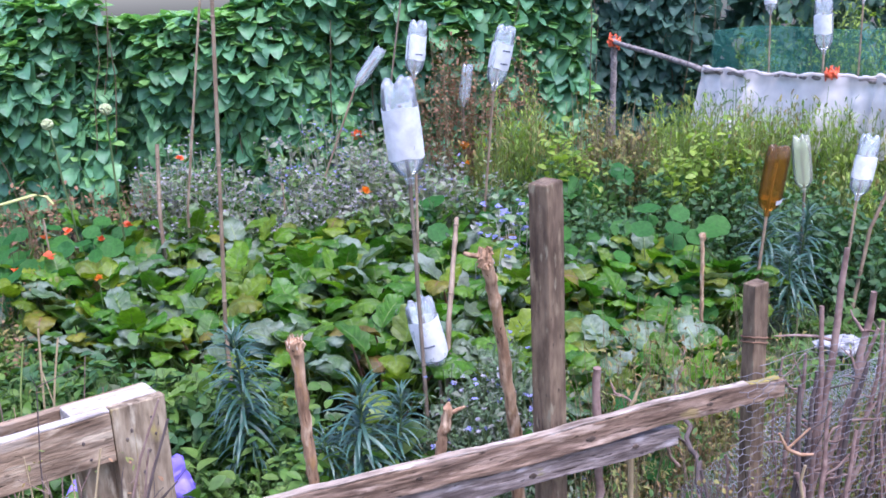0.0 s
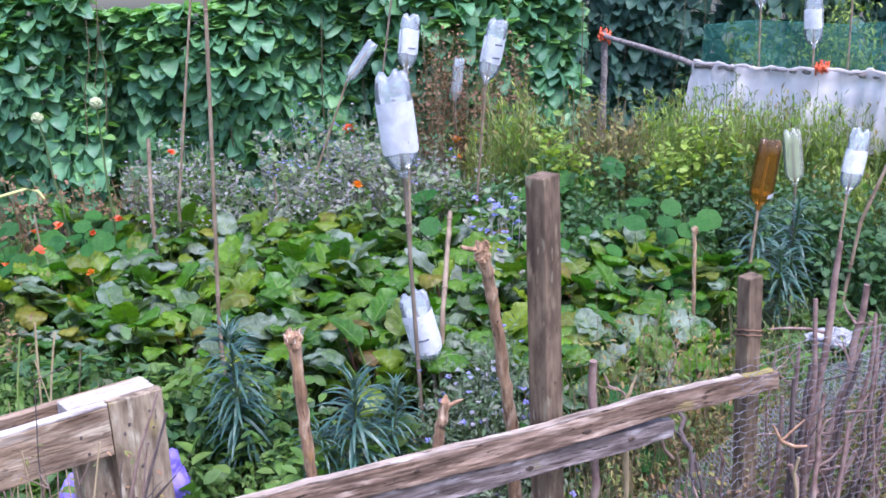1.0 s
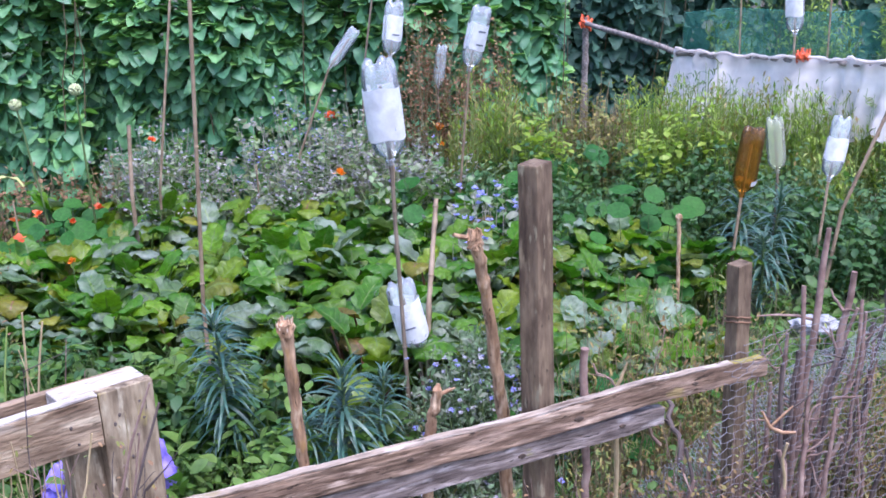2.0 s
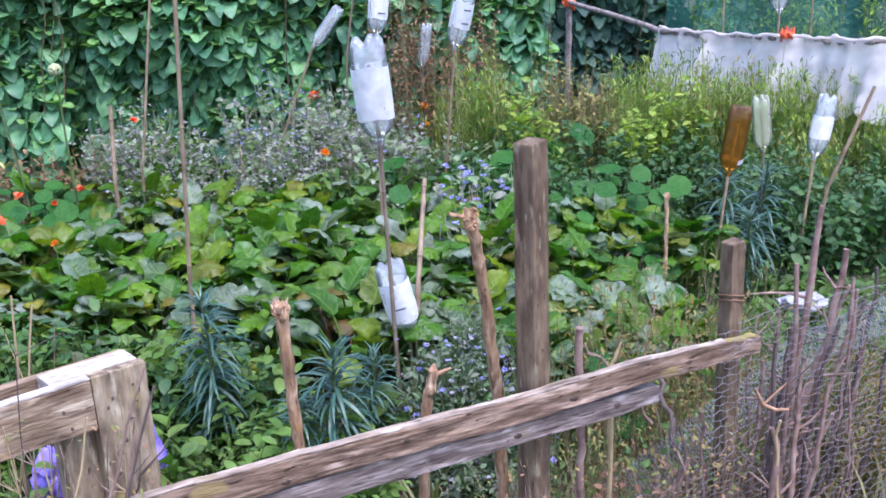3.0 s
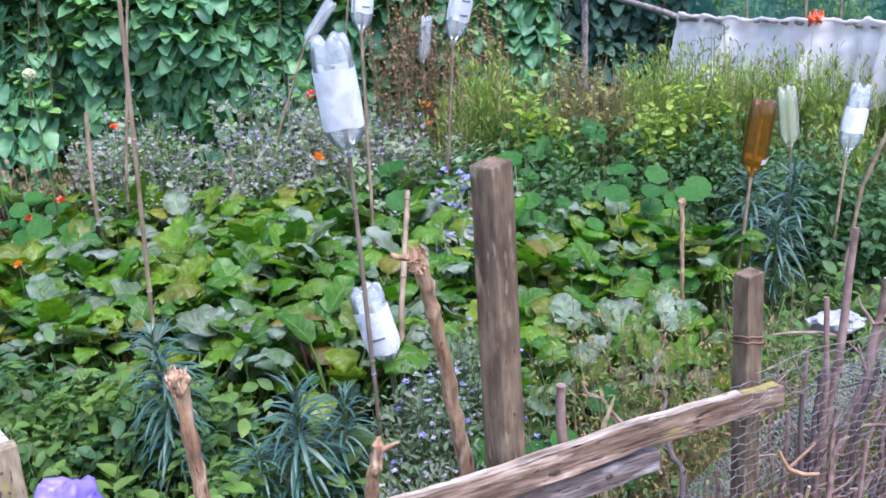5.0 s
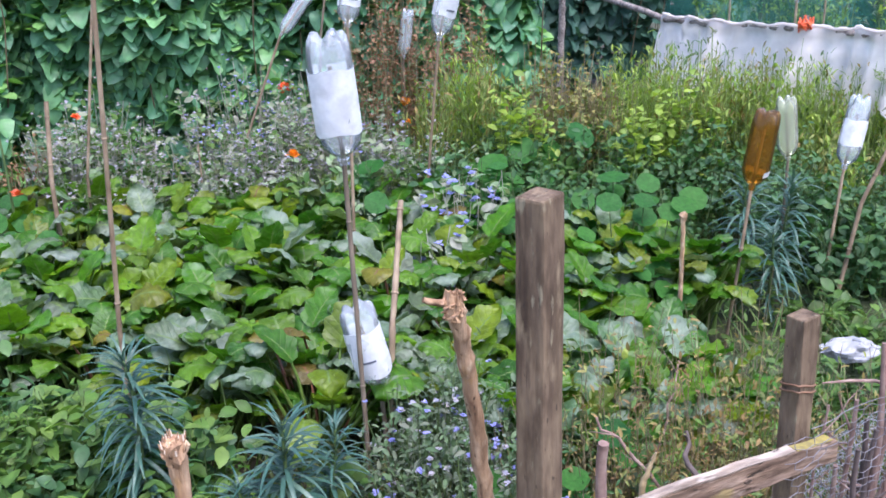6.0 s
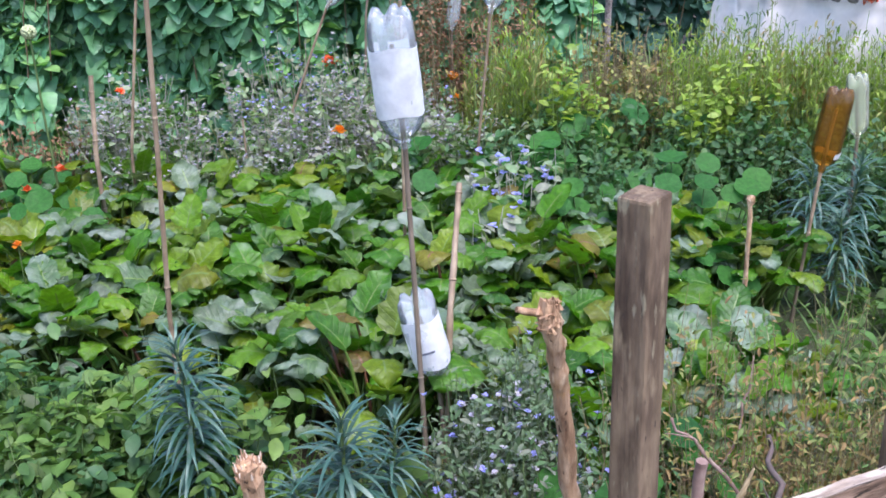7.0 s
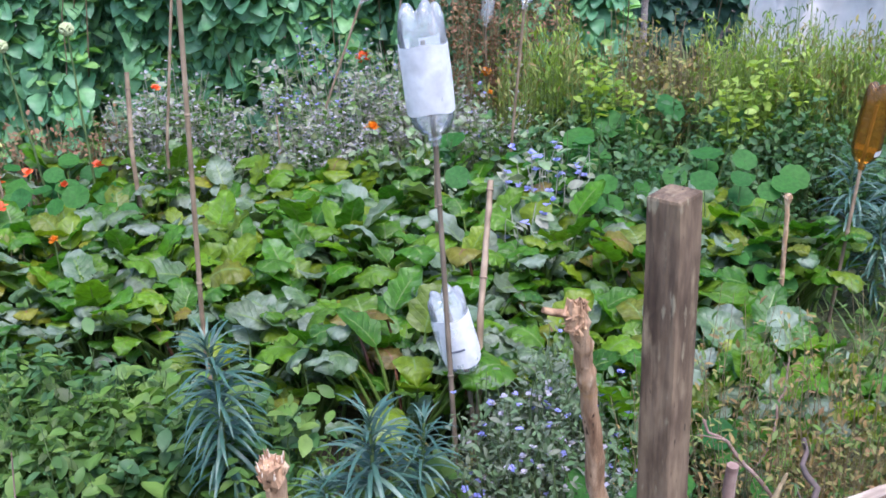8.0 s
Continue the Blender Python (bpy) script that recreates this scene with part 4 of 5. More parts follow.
def fleece():
    n, m = 90, 16
    s = np.linspace(0.0, 1, n)
    px, py, pz = (np.interp(s * 4, range(5), [p[k] for p in POLE[1:]]) for k in range(3))
    v = []
    for a in range(n):
        for b in range(m):
            d = b / (m - 1)
            fold = (0.05 + 0.03 * math.sin(a * 0.13)) * math.sin(a * 0.9 + 2.3 * math.sin(a * 0.21)) * d + 0.09 * math.sin(a * 0.23) * d + 0.02 * noise.noise((a * 0.4, b * 0.5, 2))
            v.append((px[a] - 0.02 + fold - 0.10 * d, py[a] + fold * 0.5, pz[a] + 0.03 * (1 - d) - d * (0.42 + 0.04 * math.sin(a * 0.5)) - 0.015 * abs(math.sin(a * 0.31)) * (1 - d)))
    i, j = np.meshgrid(np.arange(n - 1), np.arange(m - 1), indexing="ij")
    f = np.stack([i * m + j, (i + 1) * m + j, (i + 1) * m + j + 1, i * m + j + 1], -1).reshape(-1, 4)
    t = thing("garden_fleece", "off-white garden fleece sheet draped over the pole", "fleece")
    build("sheet", [(np.array(v), f, 0)], M_FLEECE, t)
    build("rolled_hem", tube(np.array(v)[::16] + [0, 0, 0.002] + np.random.default_rng(5).normal(0, 0.003, (n, 3)), 0.008 + 0.004 * np.sin(np.arange(n) * 0.7) ** 2, 7), M_FLEECE, t)


fleece()


def green_net():
    n, m = 60, 12
    v = []
    for a in range(n):
        for b in range(m):
            x = 2.45 + a * 0.1
            v.append((x, 8.6 - 0.12 * a * 0.3 + 0.05 * math.sin(a * 0.7 + b * 0.4), 0.1 + b * 0.105 + 0.03 * math.sin(a * 0.4) * b / m))
    i, j = np.meshgrid(np.arange(n - 1), np.arange(m - 1), indexing="ij")
    f = np.stack([i * m + j, (i + 1) * m + j, (i + 1) * m + j + 1, i * m + j + 1], -1).reshape(-1, 4)
    t = thing("green_netting", "see-through green plastic netting hung behind the fleece", "netting")
    build("net_sheet", [(np.array(v), f, 0)], M_GREEN_NET, t)
    build("edge_cord", tube(np.array(v)[11::12], 0.006, 5), M_GREEN_NET, t)


green_net()


# ---- chard bed ----
CHARD_COLS = np.array((-1, -0.86, -0.66, -0.44, -0.22, -0.045, 0.045, 0.22, 0.44, 0.66, 0.86, 1))


def chard_leaf(seed):
    """One arching leaf with its stalk; unit: blade 1 long after a stalk of 2.25."""
    r = np.random.default_rng(seed + 40)
    rows = 20
    flat = seed % 5 in (0, 3)
    t = np.linspace(0, 1, rows)
    hw = 0.37 * np.sin(math.pi * np.minimum(1, 0.02 + 0.98 * t ** 0.82)) ** 0.52 * (1.04 - 0.10 * t) + 0.006
    hw *= 1 + 0.03 * np.sin(t * 14 + r.uniform(0, 6))
    th = r.uniform(0.25, 0.6) + (r.uniform(0.3, 0.8) if flat else r.uniform(1.3, 2.3)) * t ** 1.25
    step = 1 / (rows - 1)
    sy = np.concatenate([[0], np.cumsum(np.cos(th[:-1]) * step)])
    sz = np.concatenate([[0], np.cumsum(-np.sin(th[:-1]) * step)])
    T, U = np.meshgrid(t, CHARD_COLS, indexing="ij")
    A = np.abs(U)
    w, ph = r.uniform(2.2, 3.6, 2), r.uniform(0, 6.28, 4)
    left = U < 0
    edge = np.where(left, np.sin(6.28 * w[0] * T + ph[0]), np.sin(6.28 * w[1] * T + ph[1]))
    off = (r.uniform(0.05, 0.25) if flat else -r.uniform(0.08, 0.38)) * A ** 2 * 0.37 + r.uniform(0.025, 0.046) * A ** 2.4 * edge
    off += 0.04 * np.cos(6.28 * 7 * (T - 0.22 * A)) * 4 * A * (1 - A) * np.sin(math.pi * T)
    off += 0.022 * np.sin(8 * T + 3 * U + ph[2]) * A - 0.015 * (1 - A) ** 3
    turn = r.normal(0, 0.25) * T
    X = U * hw[:, None] * np.cos(turn) * (1 + 0.05 * edge * A)
    N = off + U * hw[:, None] * np.sin(turn)
    Y = sy[:, None] + N * np.sin(th)[:, None]
    Z = sz[:, None] + N * np.cos(th)[:, None]
    v = np.stack([X, Y + 2.25, Z], -1).reshape(-1, 3)
    c = len(CHARD_COLS)
    i, j = np.meshgrid(np.arange(rows - 1), np.arange(c - 1), indexing="ij")
    f = np.stack([i * c + j, i * c + j + 1, (i + 1) * c + j + 1, (i + 1) * c + j], -1).reshape(-1, 4)
    mid = (j.ravel() == (c - 2) // 2) & (i.ravel() < 14)
    st = tube([(0, -0.4, -0.10), (0, 0.7, 0.02), (0, 1.9, 0.0), (0, 2.36, -0.075)], [0.062, 0.05, 0.034, 0.02], 6, False)
    uv = np.stack([(U + 1) / 2, T], -1).reshape(-1, 2)
    return [(v, f[~mid], 0), (v, f[mid], 1)] + slot(st, 1), uv


def unwrap(me, uv):
    """Across and along the blade, for the veins; the stalk stays at nought."""
    reps = len(me.vertices) - 2 * len(uv)
    every = np.concatenate([uv, uv, np.zeros((reps, 2))])
    at = np.zeros(len(me.loops), int)
    me.loops.foreach_get("vertex_index", at)
    me.uv_layers.new(name="blade").data.foreach_set("uv", every[at].ravel())


CHARD_MESHES = []
for k in range(18):
    ms = [M_CHARD, M_RIB] if k < 10 else ([M_CHARD_DUSTY, M_RIB] if k < 16 else [M_CHARD_RED, M_RIB_RED])
    pieces, uv = chard_leaf(k)
    ob = build("leaf", pieces, ms)
    unwrap(ob.data, uv)
    CHARD_MESHES.append(ob.data)
    bpy.data.objects.remove(ob)


def chard_plant(x, y, size, seed, label, lift=0.0):
    r = np.random.default_rng(seed)
    t = thing("chard_plant", label, "chard", "chard plants in the bed", (x, y, 0))
    n = int(r.integers(30, 37))
    dusty = (0.06 if y < 4.1 else 0.035) + 0.05 * r.random()
    odds = np.array([0.08] * 10 + [dusty] * 6 + [0.03, 0.03])
    for k in range(n):
        o = new("leaf", CHARD_MESHES[int(r.choice(18, p=odds / odds.sum()))])
        o.parent = t
        inner = k / n
        yaw = k * 2.4 + r.normal(0, 0.4)
        pitch = radians(max(50, 50 + 34 * inner + r.normal(0, 7)))
        s = size * r.uniform(0.62, 1.2) * (1 - 0.12 * inner)
        R, O = aim([[r.normal(0, 0.03), r.normal(0, 0.03), 0.01]], [yaw], [pitch], [r.normal(0, 0.35)], s * r.uniform(0.85, 1.15), s * r.uniform(0.97, 1.08), s)
        m = Matrix([[*R[0][i], O[0][i]] for i in range(3)] + [[0, 0, 0, 1]])
        o.matrix_basis = m
    return t


CHARD_LABELS = ["leafy green chard plant with crinkled drooping leaves", "chard plant with dusty grey-green wilting leaves", "glossy green chard plant crowded in the bed"]


def in_bed(x, y):
    left = -2.05 if y > 4.1 else (-0.80 - 1.5 * (y - 3.25) if y > 3.26 else -0.52)
    right = 0.70 + (y - 3.1) * 0.62 if y < 4.3 else 1.3 - (y - 4.3) * 0.9
    return left < x < right


cr = random.Random(4)
k = 0
yy = 3.22
while yy < 5.5:
    xx = -2.2 + cr.uniform(0, 0.2)
    while xx < 1.6:
        x, y = xx + cr.uniform(-0.07, 0.07), yy + cr.uniform(-0.08, 0.08)
        near_low = -0.35 < x < 0.32 and y < 3.2
        if in_bed(x, y) and not near_low:
            chard_plant(x, y, (0.122 if y < 3.4 else 0.110) + 0.045 * cr.random() + 0.012 * min(1, max(0, y - 3.4)), 500 + k, CHARD_LABELS[k % 3])
        k += 1
        xx += 0.265 if yy < 4.3 else 0.30
    yy += 0.255 if yy < 4.3 else 0.31

for j, (x, y) in enumerate(((0.42, 2.98), (0.60, 2.92), (0.78, 3.0), (0.5, 3.12), (0.9, 3.12))):
    chard_plant(x, y, 0.138, 900 + j, CHARD_LABELS[j % 3])


# ---- blue-green lily plants ----
def lily_plant(x, y, height, seed, label, n=120, length=0.17, tilt=(0, 0)):
    r = np.random.default_rng(seed)
    t = thing("lily_plant", label, "lily", "lily plants", (x, y, 0))
    p = wander((0, 0, 0), (tilt[0], tilt[1], height), 9, 0.004, r)
    build("stem", tube(p, np.linspace(0.009, 0.004, 9), 6), M_STEM, t)
    h = 0.25 + 0.75 * np.linspace(0, 1, n) ** 0.9
    pos = np.stack([np.interp(h, np.linspace(0, 1, 9), p[:, q]) for q in range(3)], -1)
    yaw = np.arange(n) * 2.4 + r.normal(0, 0.2, n)
    pitch = np.interp(h, [0.25, 0.8, 1.0], [0.15, 0.55, 1.25]) + r.normal(0, 0.28, n)
    ln = length * np.interp(h, [0.25, 0.5, 0.9, 1], [0.8, 1.0, 0.9, 0.6]) * r.uniform(0.85, 1.15, n)
    build("foliage", [strew(T_LANCE, aim(pos, yaw, pitch, r.normal(0, 0.2, n), ln, ln, ln * 1.1), 0)], M_LILY, t)


LILY = "blue-green lily plant with whorls of narrow arching leaves"
lily_plant(-0.66, 2.86, 0.58, 1, LILY, 165, 0.155, (-0.03, 0.03))
lily_plant(-0.27, 2.62, 0.50, 2, LILY, 140, 0.165)
lily_plant(-0.20, 2.68, 0.46, 3, LILY, 130, 0.12, (0.05, 0))
lily_plant(-0.33, 2.60, 0.36, 33, LILY, 110, 0.11, (-0.05, 0))
lily_plant(1.50, 4.30, 0.62, 4, LILY, 110, 0.18)
lily_plant(1.66, 4.34, 0.58, 5, LILY, 100, 0.18, (0.05, 0))
lily_plant(1.56, 4.15, 0.42, 6, LILY, 80, 0.16, (0.0, 0))


# ---- round-leaved nasturtiums ----
def round_leaf(seed):
    r = np.random.default_rng(seed)
    n, rings = 18, (0.0, 0.35, 0.7, 1.0)
    v = [(0, 0, -0.04)]
    for q in rings[1:]:
        for k in range(n):
            a = k * 2 * math.pi / n
            w = 1 + 0.05 * math.cos(7 * a + seed)
            v.append((q * w * math.cos(a), q * w * math.sin(a), 0.06 * q * q + 0.05 * q * math.sin(3 * a + seed) + 0.02 * math.cos(7 * a) * q))
    f4, f3 = [], []
    for k in range(n):
        f3.append((0, 1 + k, 1 + (k + 1) % n))
        for q in range(2):
            a, b = 1 + q * n, 1 + (q + 1) * n
            f4.append((a + k, b + k, b + (k + 1) % n, a + (k + 1) % n))
    return np.array(v), np.array(f4), np.array(f3)


NAST = []
for k in range(4):
    v, f4, f3 = round_leaf(k)
    ob = build("leaf", [(v, f4, 0), (v, f3, 0)], M_NAST)
    bm = bmesh.new()
    bm.from_mesh(ob.data)
    bmesh.ops.remove_doubles(bm, verts=bm.verts, dist=1e-5)
    bm.to_mesh(ob.data)
    bm.free()
    NAST.append(ob.data)
    bpy.data.objects.remove(ob)


def petals_of(pos, size, r, count=5, up=0.6):
    m = len(pos)
    out = []
    for k in range(count):
        yaw = k * 2 * math.pi / count + r.uniform(0, 1, m)
        out.append(aim(pos, yaw, r.normal(up, 0.35, m), r.normal(0, 0.3, m), size * 1.5, size, size))
    return out


def nasturtium(x, y, spread, n, height, seed, flowers=0, size=(0.05, 0.085), label="sprawling nasturtium with round bright green leaves"):
    r = np.random.default_rng(seed)
    t = thing("nasturtium_plant", label, "nasturtium", "nasturtium plants", (x, y, 0))
    st = []
    for k in range(n):
        a, d = r.uniform(0, 6.28), spread * math.sqrt(r.random())
        p = Vector((d * math.cos(a), d * math.sin(a), height * r.uniform(0.55, 1.05)))
        o = new("leaf", NAST[k % 4])
        o.parent = t
        s = r.uniform(*size)
        o.matrix_basis = Matrix.Translation(p) @ Euler((r.normal(0.55, 0.25), r.normal(0, 0.3), 0)).to_matrix().to_4x4() @ Euler((0, 0, r.uniform(0, 6.28))).to_matrix().to_4x4() @ Matrix.Diagonal((s, s, s, 1))
        st += tube([(p.x * 0.5, p.y * 0.5, 0), (p.x * 0.8, p.y * 0.85, p.z * 0.6), (p.x, p.y, p.z - 0.04 * s)], [0.003, 0.0025, 0.002], 4, False)
    build("stemwork", st, M_STEM, t)
    if flowers:
        pos = np.stack([r.uniform(-spread, spread, flowers), r.uniform(-spread, spread, flowers), height * r.uniform(0.7, 1.05, flowers)], -1)
        build("blossom", [strew(T_OVAL, q, 0) for q in petals_of(pos, 0.036, r)], M_SCARLET, t, label="scarlet-orange blooms")
    return t


nasturtium(1.06, 4.45, 0.28, 17, 0.54, 1, 0, (0.038, 0.072))
nasturtium(0.75, 4.45, 0.24, 14, 0.46, 2, 0, (0.034, 0.06))
nasturtium(1.15, 4.15, 0.22, 12, 0.36, 3, 0, (0.032, 0.055))
nasturtium(0.35, 5.0, 0.3, 14, 0.55, 4, 0, (0.045, 0.075))
nasturtium(-0.1, 5.2, 0.25, 7, 0.5, 5)
nasturtium(0.75, 5.3, 0.35, 10, 0.62, 6)
for k, (x, y) in enumerate(((-1.75, 4.75), (-2.1, 4.6), (-2.4, 4.9), (-1.95, 5.1), (-2.5, 4.5), (-2.15, 4.3))):
    nasturtium(x, y, 0.28, 24, 0.48, 30 + k, 2, (0.032, 0.058), "nasturtium with round leaves and scarlet-orange flowers")


# ---- bushy plants ----
def bush(name, label, category, x, y, spread, height, stems, leaves, leaf_mat, stem_mat, size, seed, template=None, pitch=(0.2, 0.5), group="", shape=1.0, flowers=None, low=0.15, thick=0.004, narrow=1.0):
    """A plant of branching stems with leaves along them."""
    r = np.random.default_rng(seed)
    t = thing(name, label, category, group, (x, y, 0))
    st, pos, hh = [], [], []
    per = max(1, leaves // stems)
    for k in range(stems):
        a, d = r.uniform(0, 6.28), spread * math.sqrt(r.random())
        top = np.array([d * math.cos(a), d * math.sin(a), height * (1 - 0.35 * shape * (d / max(spread, 1e-3)) ** 2) * r.uniform(0.75, 1.08)])
        p = wander(top * [0.3, 0.3, 0], top, 6, 0.012, r)
        st += tube(p, np.linspace(thick, thick * 0.4, 6), 4, False)
        q = r.uniform(low, 1, per)
        pts = np.stack([np.interp(q, np.linspace(0, 1, 6), p[:, c]) for c in range(3)], -1) + r.normal(0, 0.022, (per, 3))
        pos.append(pts)
        hh.append(q)
    build("stemwork", st, stem_mat, t)
    pos, hh = np.concatenate(pos), np.concatenate(hh)
    m = len(pos)
    s = r.uniform(*size, m)
    build("foliage", [strew(template or T_OVAL, aim(pos, r.uniform(0, 6.28, m), r.normal(*pitch, m), r.normal(0, 0.4, m), s * narrow, s, s), 0)], leaf_mat, t)
    if flowers:
        mat, count, fs, lab = flowers
        pick = r.choice(np.nonzero(hh > 0.55)[0], count)
        fp = pos[pick] + np.stack([r.normal(0, 0.02, count), r.normal(-0.02, 0.02, count), r.uniform(0.0, 0.05, count)], -1)
        build("blossom", [strew(T_OVAL, q, 0) for q in petals_of(fp, fs, r, 5, 0.7)], mat, t, label=lab)
    return t


# borage: grey hairy stems, blue stars
br = random.Random(9)
for k in range(34):
    x, y = br.uniform(-1.85, 0.3), br.uniform(5.5, 6.35)
    bush("borage_plant", "tall greyish borage with mauve buds and blue flowers", "borage", x, y, 0.3, 0.6 + 0.12 * br.random() + 0.4 * (y - 5.6), 16, 330, M_BORAGE if k % 5 else M_WEED, M_BORAGE_STEM, (0.025, 0.06), 200 + k, None, (0.3, 0.5), "borage plants", 0.6, (M_MAUVE if k % 6 else M_BLUE, 120 if k % 6 else 50, 0.0135, "small faded star flowers"))
for k, (x, y, h) in enumerate(((0.06, 2.72, 0.46), (0.20, 2.62, 0.46), (0.10, 2.52, 0.36), (0.26, 2.82, 0.46), (0.01, 2.56, 0.30), (0.14, 2.95, 0.50), (0.32, 2.58, 0.36), (0.12, 2.42, 0.26), (0.24, 2.46, 0.3), (0.08, 2.86, 0.52), (0.17, 2.9, 0.55), (0.03, 2.74, 0.46), (0.22, 2.96, 0.5))):
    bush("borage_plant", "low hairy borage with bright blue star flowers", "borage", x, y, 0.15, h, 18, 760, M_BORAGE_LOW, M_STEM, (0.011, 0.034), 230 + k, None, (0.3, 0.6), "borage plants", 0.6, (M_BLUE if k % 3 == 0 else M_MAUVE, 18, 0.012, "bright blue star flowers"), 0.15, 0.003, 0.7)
for k, (x, y, h) in enumerate(((0.32, 4.55, 0.66), (0.42, 4.75, 0.6), (0.25, 4.2, 0.5))):
    bush("borage_plant", "upright borage with pale blue star flowers", "borage", x, y, 0.2, h, 12, 110, M_BORAGE, M_BORAGE_STEM, (0.03, 0.08), 240 + k, None, (0.3, 0.5), "borage plants", 0.4, (M_BLUE, 14, 0.022, "pale blue star flowers"))

# dark bushy potato-like foliage
pr = random.Random(12)
for k in range(34):
    x, y = pr.uniform(0.55, 3.1), pr.uniform(4.6, 5.75)
    if x < 0.9 and y < 4.8:
        continue
    bush("potato_plant", "dense bushy potato plant with dark green leaves", "potato plant", x, y, 0.28, 0.50 + 0.16 * pr.random() + 0.12 * min(1, max(0, y - 4.9)), 16, 420, M_POTATO, M_STEM, (0.026, 0.056), 300 + k, None, (-0.1, 0.45), "potato plants", 0.5)
for k in range(8):
    x, y = pr.uniform(1.75, 2.7), pr.uniform(4.0, 4.7)
    bush("potato_plant", "dense bushy potato plant with dark green leaves", "potato plant", x, y, 0.26, 0.48, 14, 230, M_POTATO, M_STEM, (0.04, 0.07), 340 + k, None, (-0.1, 0.45), "potato plants", 0.5)
for k in range(20):
    x, y = pr.uniform(-0.3, 2.0), pr.uniform(5.3, 6.2)
    bush("leafy_weed", "mixed leafy green weeds among flowers", "weed", x, y, 0.24, 0.5 + 0.15 * pr.random(), 12, 170, M_WEED if k % 2 else M_POTATO, M_STEM, (0.04, 0.08), 360 + k, None, (0.1, 0.5), "leafy weeds", 0.5)

for k in range(12):
    x, y = pr.uniform(-0.35, 0.55), pr.uniform(4.95, 5.4)
    bush("leafy_weed", "mixed leafy green weeds among flowers", "weed", x, y, 0.2, 0.52 + 0.14 * pr.random(), 12, 190, (M_WEED, M_POTATO, M_BORAGE)[k % 3], M_STEM, (0.03, 0.07), 385 + k, None, (0.1, 0.5), "leafy weeds", 0.5)
for k in range(30):
    x = pr.uniform(-2.0, -0.85)
    y = 3.0 + (-0.8 - x) * 0.62 + pr.uniform(-0.45, 0.05)
    bush("leafy_weed", "dark nettle-like weed in front of the chard", "weed", x, y, 0.17, 0.2 + 0.2 * pr.random(), 11, 200, (M_WEED, M_POTATO, M_FRESH)[k % 3], M_STEM, (0.025, 0.065), 1640 + k, None, (0.0, 0.5), "leafy weeds", 0.4, None, 0.15, 0.003, 0.95)

for k in range(26):
    x = pr.uniform(-1.5, -0.55)
    y = 3.02 + (-0.8 - x) * 0.5 * (x < -0.8) + pr.uniform(-0.2, 0.08)
    bush("leafy_weed", "dark nettle-like weed in front of the chard", "weed", x, y, 0.15, 0.3 + 0.12 * pr.random(), 12, 210, (M_WEED, M_POTATO, M_FRESH)[k % 3], M_STEM, (0.03, 0.075), 1700 + k, None, (0.0, 0.5), "leafy weeds", 0.4, None, 0.1, 0.003, 0.95)

# tall lime-green seeding stalks and brown dock
lr = random.Random(15)
for k in range(62):
    x, y = (lr.uniform(0.15, 0.8), lr.uniform(5.5, 6.0)) if k < 14 else (lr.uniform(1.5, 3.4), lr.uniform(5.6, 6.1)) if k < 28 else (lr.uniform(1.3, 3.3), lr.uniform(5.5, 6.2))
    if 0.62 < x < 1.22 and y < 5.9:
        continue
    bush("tall_weed", "tall lime-green weed with upright seeding stalks", "weed", x, y, 0.13, lr.uniform(0.75, 0.95) if 13 < k < 28 else lr.uniform(0.7, 1.06), 11, 230, (M_LIME, M_LIME, M_DRY, M_WEED)[k % 4], M_LIME_STEM, (0.025, 0.06), 400 + k, None, (1.05, 0.3), "tall seeding weeds", 0.3, None, 0.3, 0.004, 0.38)
for k, (x, y, h) in enumerate(((0.74, 5.5, 0.93), (0.69, 5.45, 0.86), (0.78, 5.42, 0.76), (1.40, 5.45, 0.82), (1.52, 5.5, 0.84), (1.34, 5.4, 0.74), (1.72, 5.6, 0.86))):
    bush("leafy_weed", "bright green leafy weed standing above the others", "weed", x, y, 0.14, h, 10, 280, M_LIME, M_LIME_STEM, (0.028, 0.07), 440 + k, None, (0.2, 0.4), "leafy weeds", 0.4)
for k, (x, y, h) in enumerate(((0.88, 5.95, 1.0), (1.02, 5.85, 1.0), (1.18, 5.9, 0.96), (0.95, 5.72, 0.84), (1.12, 5.7, 0.86), (1.26, 5.75, 0.88))):
    bush("dry_bush", "round olive-brown bush going to seed", "bush", x, y, 0.2, h, 40, 640, M_DRY, M_DRY_STEM, (0.018, 0.04), 450 + k, None, (0.6, 0.5), "seeding bushes", 0.6, None, 0.3)
for k, (x, y, h) in enumerate(((-0.02, 5.9, 1.38), (0.12, 5.95, 1.42), (0.22, 5.9, 1.3), (0.02, 6.05, 1.4), (0.5, 6.2, 1.15), (0.58, 6.25, 1.25), (0.3, 6.1, 1.2))):
    bush("dock_plant", "tall dock with rusty brown seed spikes", "dock", x, y, 0.18, h, 12, 620, M_RUST, M_DRY_STEM, (0.013, 0.03), 460 + k, None, (0.7, 0.5), "dock plants", 0.2, None, 0.45, 0.003)
for k in range(7):
    bush("dock_plant", "reddish brown withered stalks under the hedge", "dock", -2.6 + 0.12 * k, 5.7 + 0.06 * (k % 3), 0.12, 0.62, 8, 120, M_RUST, M_DRY_STEM, (0.02, 0.04), 470 + k, None, (0.7, 0.5), "dock plants", 0.3, None, 0.3, 0.004)
